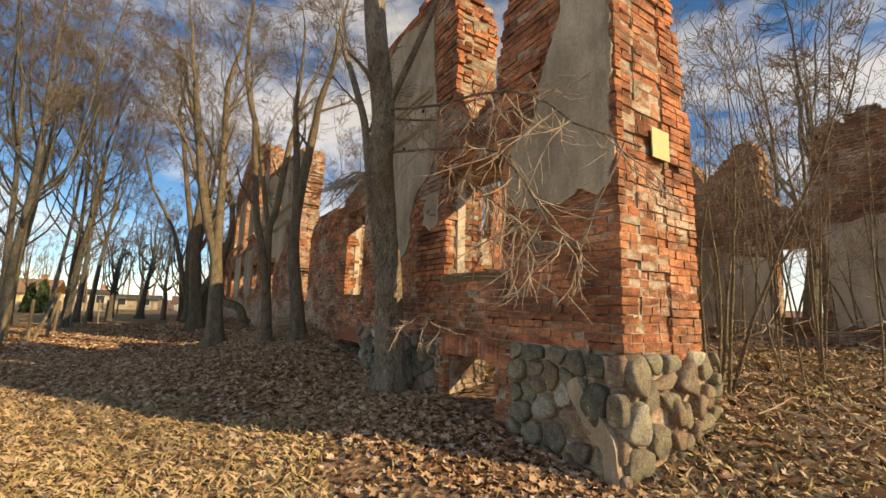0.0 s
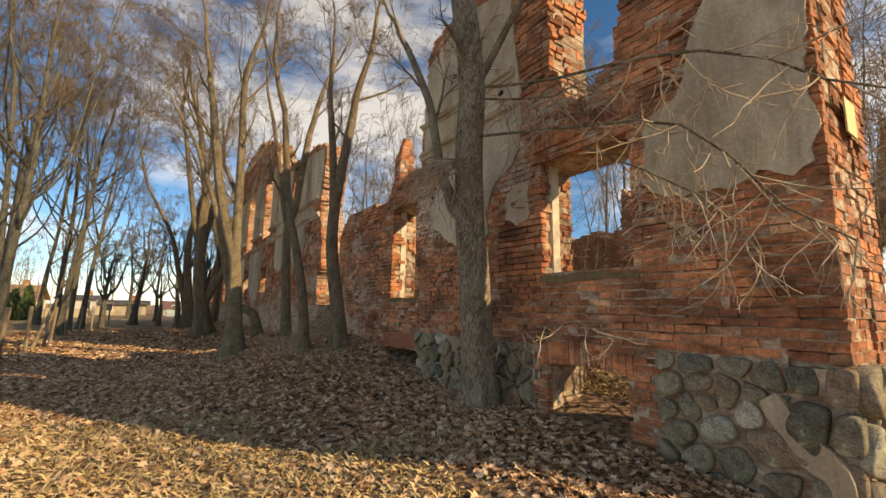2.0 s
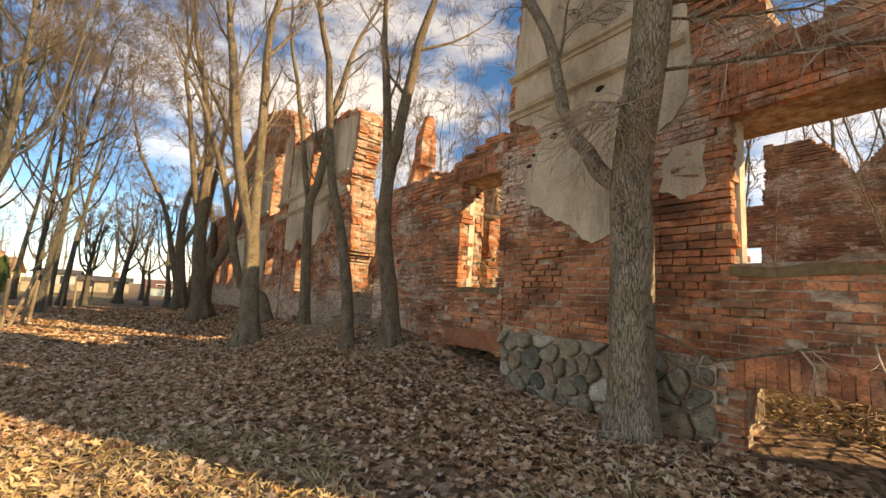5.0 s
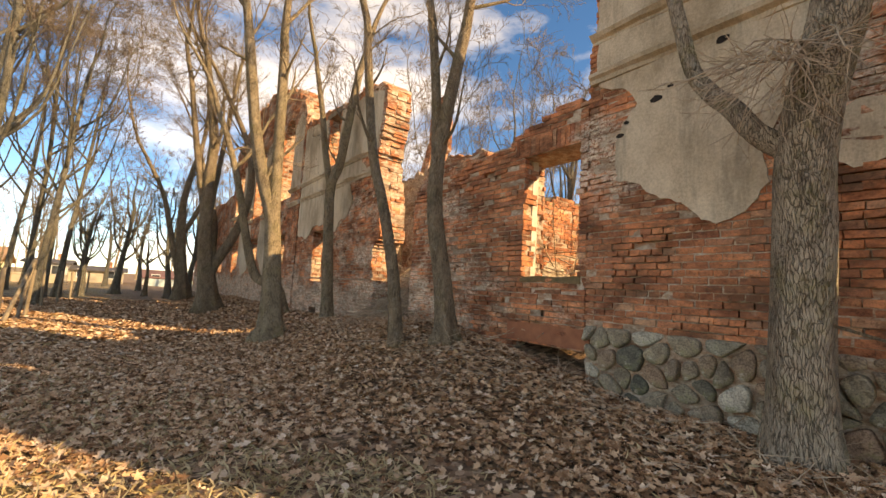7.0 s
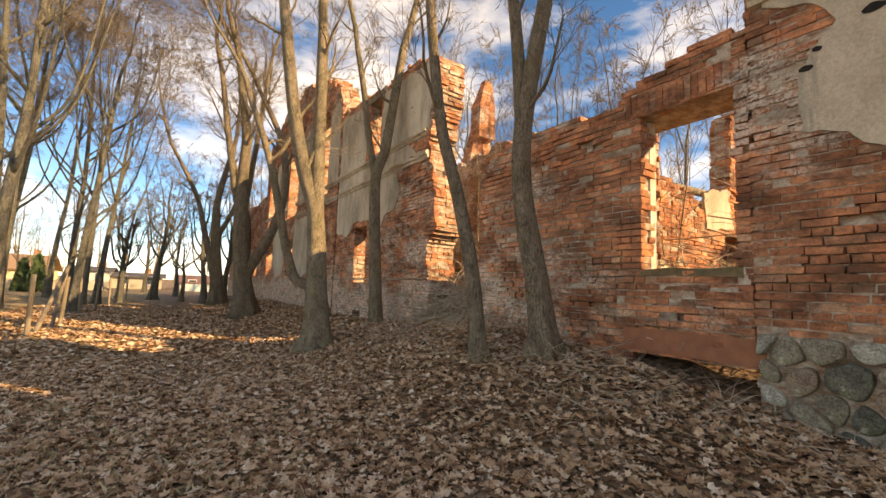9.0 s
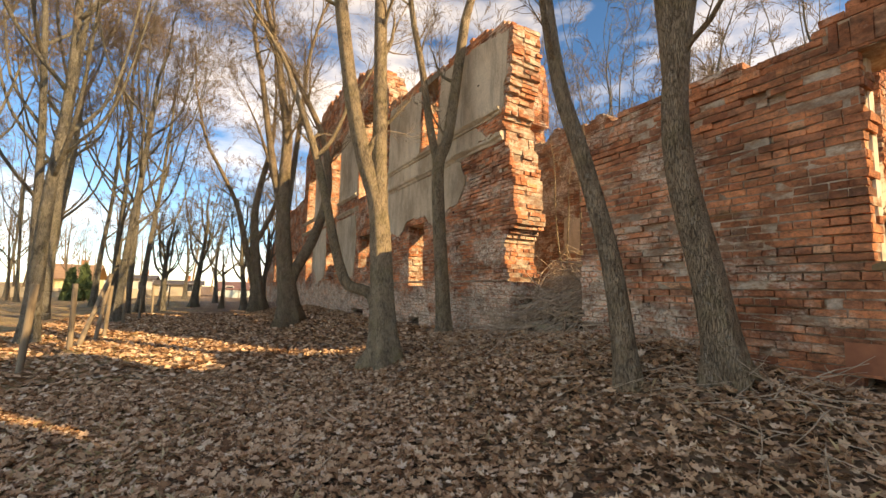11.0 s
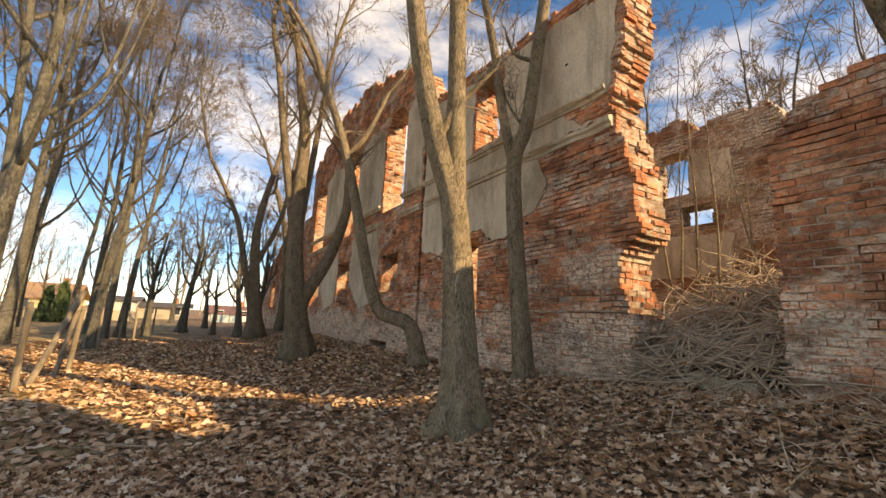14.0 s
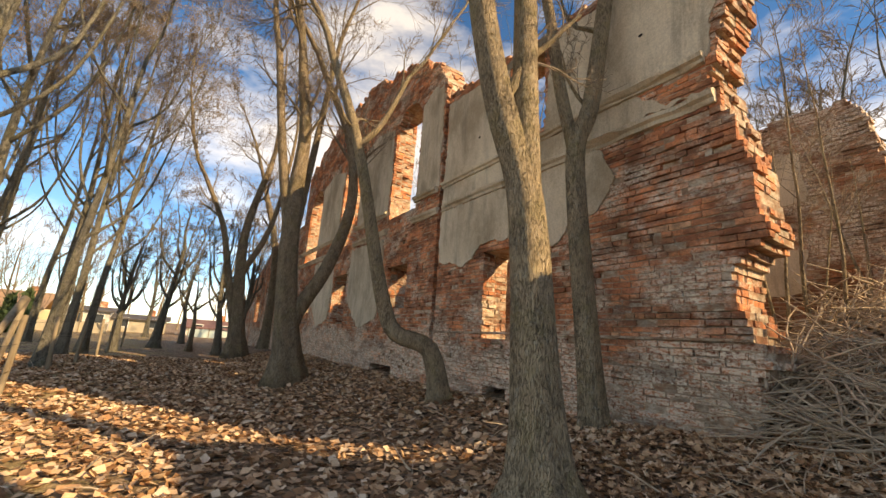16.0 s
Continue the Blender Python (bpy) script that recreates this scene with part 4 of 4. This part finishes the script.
# ---- litter ----
def scatter(name, label, category, verts, faces, places, material):
    """One joined mesh of many small copies; places: rows of matrices."""
    tv, n = np.array(verts), len(places)
    mats = np.array([[list(r) for r in m] for m in places])
    co = (np.einsum("nij,vj->nvi", mats[:, :3, :3], tv) + mats[:, None, :3, 3]).reshape(-1, 3)
    fv = (np.array(faces)[None] + (np.arange(n) * len(tv))[:, None, None]).reshape(-1)
    k = len(faces[0])
    me = bpy.data.meshes.new(name)
    me.vertices.add(len(co))
    me.vertices.foreach_set("co", co.ravel())
    me.loops.add(len(fv))
    me.loops.foreach_set("vertex_index", fv)
    me.polygons.add(len(fv) // k)
    me.polygons.foreach_set("loop_start", np.arange(0, len(fv), k))
    me.polygons.foreach_set("loop_total", np.full(len(fv) // k, k))
    me.materials.append(material)
    me.update(calc_edges=True)
    me.validate()
    return tagged(new(name, me), label, category, kind="stuff")


def leaf_places(count, xa, xb, ya, yb, size, keep=None):
    out = []
    while len(out) < count:
        x, y = random.uniform(xa, xb), random.uniform(ya, yb)
        if 3.0 < x < 3.9 and (2.0 < y < 11.9 or y > 13.3) or keep and not keep(x, y):
            continue
        s = size * random.uniform(0.55, 1.25)
        tilt = 17 if random.random() < 0.85 else 50
        out.append(pose(x, y, ground_z(x, y) + random.uniform(0.005, 0.035), random.gauss(0, tilt), random.gauss(0, tilt), random.uniform(0, 360)) @ Matrix.Diagonal((s * random.uniform(0.7, 1.1), s, s * random.uniform(0.4, 1.6), 1)))
    return out


LEAF_V = [(0, -0.5, 0), (0.38, -0.28, 0.12), (0.22, -0.02, 0.05), (0.52, 0.2, 0.17), (0.15, 0.2, 0.03), (0, 0.58, 0.1), (-0.15, 0.2, 0.03), (-0.52, 0.2, 0.17), (-0.22, -0.02, 0.05), (-0.38, -0.28, 0.12), (0, 0, -0.02)]
LEAF_F = [(10, i, (i + 1) % 10) for i in range(10)]
FAR_V = [(0, -0.5, 0.08), (0.5, 0.05, 0.14), (0, 0.55, 0.06), (-0.5, 0.1, 0.12), (0, 0.02, -0.02)]
FAR_F = [(4, i, (i + 1) % 4) for i in range(4)]


def fewer_on_grass(x, y):
    return x > 0.6 - 0.25 * y + 2.0 or y > 8.5 or random.random() < 0.17


scatter("fallen_leaves", "thick carpet of dry brown maple leaves", "leaves", LEAF_V, LEAF_F, leaf_places(62000, -5.5, 3.2, -0.5, 15, 0.08, fewer_on_grass), LEAF)
scatter("fallen_leaves", "thick carpet of dry brown maple leaves", "leaves", FAR_V, FAR_F, leaf_places(26000, -6, 3.2, 15, 32, 0.105), LEAF)
scatter("fallen_leaves", "dry leaves blown into the roofless rooms", "leaves", FAR_V, FAR_F, leaf_places(7000, 3.2, 11.4, -2.5, 14.5, 0.11), LEAF)
scatter("fallen_leaves", "dry leaves beside the end wall", "leaves", LEAF_V, LEAF_F, leaf_places(7000, 3.2, 8.5, -2.5, 3.6, 0.085), LEAF)
BLADE_V = [(-0.035, 0, 0), (0.035, 0, 0), (0.045, 0.25, 0.45), (0.01, 0.75, 0.7)]
scatter("dry_grass", "flattened yellow winter grass", "grass", BLADE_V, [(0, 1, 2), (0, 2, 3)],
        [pose(x, y, ground_z(x, y), random.gauss(-30, 30), random.gauss(0, 30), random.uniform(0, 360)) @ Matrix.Scale(random.uniform(0.04, 0.12), 4)
         for x, y in ((random.uniform(-5.5, 2.4), random.triangular(0.2, 14, 2)) for _ in range(95000)) if x < 2.6 - 0.3 * y + 2.5 * noise.noise((x * 0.5, y * 0.5, 2)) or random.random() < 0.06], STRAW)

scatter("dry_grass", "sunlit dry grass and stalks round the end wall", "grass", BLADE_V, [(0, 1, 2), (0, 2, 3)],
        [pose(x, y, ground_z(x, y), random.gauss(-30, 30), random.gauss(0, 30), random.uniform(0, 360)) @ Matrix.Scale(random.uniform(0.04, 0.13), 4)
         for x, y in [(random.uniform(2.4, 8.0), random.uniform(-1.0, 2.0)) for _ in range(26000)] + [(random.uniform(4.0, 8.0), random.uniform(2.0, 6.2)) for _ in range(16000)]], STRAW)


def brushwood(label, count, xa, xb, ya, yb, lift, longest, thick=1.0):
    b = Buf()
    for _ in range(count):
        x, y = random.uniform(xa, xb), random.uniform(ya, yb)
        z = ground_z(x, y) + abs(random.gauss(0, lift))
        w, e = random.uniform(0, 2 * math.pi), random.gauss(0.12, 0.3)
        ln = longest * random.uniform(0.3, 1.0)
        e += (ground_z(x + 0.4 * math.cos(w), y + 0.4 * math.sin(w)) - ground_z(x, y)) / 0.4
        p = bend((x, y, z), (math.cos(w), math.sin(w), e), ln, 4, 0.12, -0.02)
        r = random.uniform(0.003, 0.012) * thick
        b.tube(p, [r, r * 0.9, r * 0.75, r * 0.55, r * 0.3], 4, False)
    thing("brushwood", label, "brushwood", b, BRUSH, kind="stuff", smooth=True)


brushwood("heap of cut branches in the breach of the wall", 1700, 3.0, 5.6, 11.75, 13.5, 0.16, 1.2, 1.25)
brushwood("dead twigs on the bank of soil", 420, 1.7, 3.0, 8.2, 13.2, 0.06, 0.65, 0.6)
brushwood("dead twigs beside the footing", 240, 1.9, 3.0, 4.8, 8.4, 0.04, 0.5, 0.6)
brushwood("scattered sticks among the leaves", 160, -4.5, 2.5, 4.0, 28.0, 0.01, 0.6)
brushwood("undergrowth sticks inside the ruin", 420, 4.2, 9.0, 0.5, 9.6, 0.25, 1.2)
brushwood("sunlit dry stalks behind the cellar opening", 260, 3.95, 5.4, 3.2, 6.0, 0.3, 0.9)
brushwood("brambles heaped behind the low window", 700, 3.9, 5.6, 7.8, 9.7, 0.6, 1.2)


def saplings(label, x, y, count, height, spread, lean=0.22, r=0.018):
    root = thing("sapling_clump", label, "sapling", group="saplings in the ruin")
    z = ground_z(x, y)
    root.location = (x, y, z)
    twigs = Buf()
    for _ in range(count):
        stems = Buf()
        a, w = random.uniform(0, 2 * math.pi), random.uniform(0, spread)
        p = (math.cos(a) * w, math.sin(a) * w, -0.1)
        h = height * random.uniform(0.55, 1.1)
        q = bend(p, (math.cos(a) * lean * random.random(), math.sin(a) * lean * random.random(), 1), h, 9, 0.05, 0.03)
        rr = r * random.uniform(0.6, 1.3)
        stems.tube(q, [rr + (0.004 - rr) * i / 9 for i in range(10)], 6, False)
        part("stem", stems, BARK_PALE, root, smooth=True)
        sprout((twigs, twigs), q, rr * 0.8, 0.004, 1, 2, 9, h * 0.25, 0.3, 0.05, 0.0035)
    part("crown", twigs, TWIG, root, smooth=True)


saplings("clump of thin bare saplings beside the end wall", 5.6, 2.55, 9, 5.5, 0.35, 0.35, 0.03)
saplings("clump of thin bare saplings beside the end wall", 6.8, 1.9, 7, 5.0, 0.7)
saplings("thicket of bare saplings on the rubble", 8.0, 3.4, 20, 4.5, 1.5)
saplings("thicket of bare saplings on the rubble", 9.6, 1.8, 17, 4.5, 1.4)
saplings("thicket of bare saplings inside the ruin", 6.0, 6.5, 9, 4.6, 1.2)
saplings("pale saplings growing in the breach", 5.2, 13.4, 6, 3.6, 0.7, 0.25, 0.022)
saplings("pale saplings growing in the breach", 6.4, 12.4, 7, 4.6, 0.8, 0.2, 0.024)
saplings("bare saplings behind the low wall", 5.5, 9.6, 8, 4.0, 1.0)
saplings("bare saplings inside the tall shell", 5.6, 17.0, 8, 5.5, 1.6)


def reaching_branch(label, pts, r, count, droop):
    """A long limb of the stout maple that reaches along the wall, with pale hanging twigs."""
    b = Buf()
    pts = [Vector(p) for p in pts]
    n = len(pts) - 1
    b.tube(pts, [r + (0.006 - r) * i / n for i in range(n + 1)], 7)
    tw = Buf()
    for i in range(count):
        p, d = along(pts, min(0.15 + 0.85 * (i + random.random()) / count, 0.999))
        q = bend(p, d * 0.4 + Vector((random.gauss(-0.1, 0.35), random.gauss(0, 0.45), -0.55)), droop * random.uniform(0.5, 1.2), 5, 0.22, -0.03)
        tw.tube(q, [0.007, 0.0065, 0.006, 0.005, 0.004, 0.003], 4, False)
        sprout((tw, tw), q, 0.006, 0.004, 2, 2, 5, droop * 0.4, 0.2, -0.01, 0.0034)
    root = thing("branch", label, "branch", b, BARK, smooth=True)
    part("twig_spray", tw, BRUSH, root, "pale hanging twigs", smooth=True)["kind"] = "stuff"


reaching_branch("long dark maple limb reaching past the wall corner", [(2.2, 5.06, 4.2), (2.3, 4.7, 4.08), (2.3, 3.83, 3.77), (2.3, 3.03, 3.56), (2.3, 2.54, 3.37), (2.3, 2.16, 3.11), (2.3, 1.9, 2.84), (2.3, 1.4, 2.5)], 0.02, 24, 0.7)
reaching_branch("drooping maple limb in front of the window", [(2.25, 5.15, 3.6), (2.3, 4.55, 3.45), (2.3, 3.05, 3.03), (2.3, 2.7, 2.86), (2.3, 2.42, 2.55), (2.3, 2.15, 2.14), (2.3, 1.85, 1.89)], 0.018, 24, 0.75)
reaching_branch("low thin maple twig beside the trunk", [(2.6, 5.35, 1.35), (2.2, 4.6, 1.15), (2.0, 3.9, 1.35), (2.0, 3.43, 1.41), (2.0, 3.1, 1.3)], 0.012, 9, 0.35)
reaching_branch("witches' broom of pale twigs on the stout maple", [(2.35, 5.3, 3.2), (2.15, 5.35, 3.35), (1.95, 5.5, 3.35)], 0.02, 40, 0.85)

reaching_branch("pale twig spray hanging before the window lintel", [(2.2, 5.05, 4.05), (2.4, 4.7, 3.95), (2.5, 4.1, 3.75), (2.45, 3.4, 3.7)], 0.016, 38, 0.6)
reaching_branch("dry twigs hanging below the plaster", [(2.35, 3.6, 3.0), (2.3, 3.0, 2.6), (2.3, 2.6, 2.3), (2.3, 2.3, 1.9)], 0.01, 16, 0.6)


# ---- fence and houses ----
def fence_post(label, x, y, dx, dy, h, r):
    b = Buf()
    z = ground_z(x, y)
    p = [(x + dx * k, y + dy * k, z - 0.3 + (h + 0.3) * k) for k in (0, 0.2, 0.5, 0.8, 1.0)]
    b.tube(p, [r * random.uniform(0.88, 1.1) for _ in p], 9)
    thing("fence_post", label, "fence post", b, OLDWOOD, "posts of the wire fence", smooth=True)
    return Vector(p[-1])


tops = [fence_post("weathered wooden fence post", x, y, random.uniform(-0.1, 0.1), 0, 1.35, 0.05)
        for x, y in ((-3.9, 16.4), (-3.85, 19.0), (-3.75, 21.8), (-3.9, 26.2), (-3.7, 28.5), (-3.5, 31.3), (-3.45, 33.8), (-3.4, 36.5), (-3.35, 39.0))]
fence_post("leaning fence brace of grey wood", -3.85, 19.2, 0.2, 2.2, 1.6, 0.05)
fence_post("leaning fence brace of grey wood", -3.8, 20.9, 0.08, 0.95, 1.65, 0.05)
for drop in (0.1, 0.5, 0.95):
    b = Buf()
    for p, q in zip(tops, tops[1:]):
        b.tube([p - Vector((0, 0, drop)), (p + q) / 2 - Vector((0, 0, drop + 0.04)), q - Vector((0, 0, drop))], [0.004] * 3, 4)
    thing("fence_wire", "thin rusty fence wire", "wire", b, NEARBLACK, "wires of the fence")


def house(label, x, y, w, d, h, rise, wall_mat, roof_mat, windows, group="houses beyond the lane", over=0.4):
    root = thing("house", label, "house", group=group)
    b = Buf()
    b.box((x - w / 2, y, -0.3), (x + w / 2, y + d, h))
    part("wall", b, wall_mat, root)
    r = Buf()
    ends = ((x - w / 2 - over), (x + w / 2 + over))
    for e in ends:
        for yy, zz in ((y - over, h - 0.1), (y - over, h + 0.05), (y + d / 2, h + rise + 0.15), (y + d + over, h + 0.05), (y + d + over, h - 0.1), (y + d / 2, h + rise)):
            r.v.append((e, yy, zz))
    for j in range(6):
        r.f.append((j, (j + 1) % 6, (j + 1) % 6 + 6, j + 6))
    r.f += [tuple(range(5, -1, -1)), tuple(range(6, 12))]
    roof = part("roof", r, roof_mat, root)
    c = Buf()
    c.box((x + w * 0.15, y + d / 2 - 0.3, h + rise - 0.3), (x + w * 0.15 + 0.6, y + d / 2 + 0.3, h + rise + 0.8))
    part("chimney", c, BRICK, roof)
    for u in windows:
        wb = Buf()
        wb.box((x + u - 0.5, y - 0.06, h * 0.35), (x + u + 0.5, y + 0.02, h * 0.35 + 1.1))
        win = part("window", wb, FRAME, root)
        pb = Buf()
        pb.box((x + u - 0.42, y - 0.075, h * 0.35 + 0.08), (x + u + 0.42, y - 0.062, h * 0.35 + 1.02))
        part("pane", pb, PANE, win)


FRAME = plain_material("white window frame", (0.6, 0.6, 0.58), (0.72, 0.72, 0.70), 3, 0.5, 0.05)
PANE = plain_material("dark window glass", (0.03, 0.035, 0.04), (0.06, 0.07, 0.08), 2, 0.15, 0.02)
CREAM = plain_material("cream stucco", (0.72, 0.60, 0.32), (0.82, 0.71, 0.43), 1.5)
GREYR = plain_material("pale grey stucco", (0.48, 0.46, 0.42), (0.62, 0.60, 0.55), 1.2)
BEIGE = plain_material("beige concrete slabs", (0.36, 0.31, 0.23), (0.48, 0.42, 0.32), 1.0)
TEAL = plain_material("pale turquoise corrugated sheet", (0.38, 0.48, 0.46), (0.50, 0.58, 0.55), 2.0)
TILE = plain_material("red-brown roof tiles", (0.30, 0.19, 0.12), (0.42, 0.27, 0.17), 3.0)
DARKROOF = plain_material("dark roofing felt", (0.07, 0.065, 0.065), (0.13, 0.12, 0.12), 2.0)
MAUVE = plain_material("faded purple-brown sheet roof", (0.15, 0.085, 0.08), (0.22, 0.13, 0.12), 2.0)
NEEDLE = plain_material("dark green thuja foliage", (0.06, 0.10, 0.04), (0.13, 0.18, 0.08), 9)
house("yellow stuccoed house with a tiled gable roof", -16.6, 76, 5.6, 8, 1.9, 1.8, CREAM, TILE, (-1.5, 1.4))
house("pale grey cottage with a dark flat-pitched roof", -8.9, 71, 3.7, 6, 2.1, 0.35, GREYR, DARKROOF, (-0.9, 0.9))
house("long beige shed with a low roof", -4.4, 72, 5.4, 5, 1.5, 0.4, BEIGE, DARKROOF, (-1.4, 1.3))
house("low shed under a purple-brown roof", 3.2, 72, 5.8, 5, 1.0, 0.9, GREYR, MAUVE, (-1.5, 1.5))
house("long storage shed beyond the lane", 16, 74, 14, 6, 1.9, 0.8, BEIGE, DARKROOF, (-4.0, 0.0, 4.0))


def panel_fence(label, xa, xb, y, h, material):
    root = thing("panel_fence", label, "fence", group="fences beyond the lane")
    x = xa
    while x < xb:
        b = Buf()
        b.box((x + 0.02, y, -0.1), (x + 1.96, y + 0.06, h + random.uniform(-0.03, 0.03)), 0.01)
        part("panel", b, material, root)
        p = Buf()
        p.box((x - 0.06, y - 0.05, -0.1), (x + 0.018, y + 0.09, h + 0.1))
        part("post", p, OLDWOOD, root)
        x += 2.0


panel_fence("weathered concrete slab fence", -32, -7.5, 60, 0.9, BEIGE)
panel_fence("pale turquoise sheet fence", 0.5, 9, 66, 0.85, TEAL)


def conifer(x, y, h):
    root = thing("conifer", "dark green evergreen beside the fence", "tree", group="evergreens")
    root.location = (x, y, ground_z(x, y))
    t = Buf()
    t.tube([(0, 0, -0.1), (0, 0, h * 0.5), (0, 0, h)], [0.08, 0.05, 0.01], 7)
    part("trunk", t, BARK, root)
    c = Buf()
    for _ in range(1500):
        z = h * random.uniform(0.05, 1.0) ** 0.9
        r = (h - z) * 0.28 * random.uniform(0.4, 1.05) + 0.05
        w = random.uniform(0, 2 * math.pi)
        p = Vector((math.cos(w) * r, math.sin(w) * r, z))
        n = len(c.v)
        s = random.uniform(0.12, 0.28)
        for _k in range(3):
            c.v.append(tuple(p + Vector((random.gauss(0, s * 0.5), random.gauss(0, s * 0.5), random.gauss(0, s)))))
        c.f.append((n, n + 1, n + 2))
    part("crown", c, NEEDLE, root)


conifer(-9.6, 50, 2.6)
conifer(-10.6, 51, 2.2)


# ---- cellar opening under the breach ----
slab = thing("cellar_hatch", "crumbling concrete slab over a dark cellar opening", "cellar opening")
hb = Buf()
hb.box((2.9, 11.95, 0.80), (3.3, 12.6, 0.9), 0.03)
part("slab", hb, STONE, slab)
# solid near-black block: the darkness of the opening is put into its colour
hb = Buf()
hb.box((2.86, 12.0, 0.5), (3.3, 12.5, 0.79), 0.02)
part("opening", hb, NEARBLACK, slab, "near-black block painted as the shade in the opening")

for w in WALLS:
    w.lay_singles()
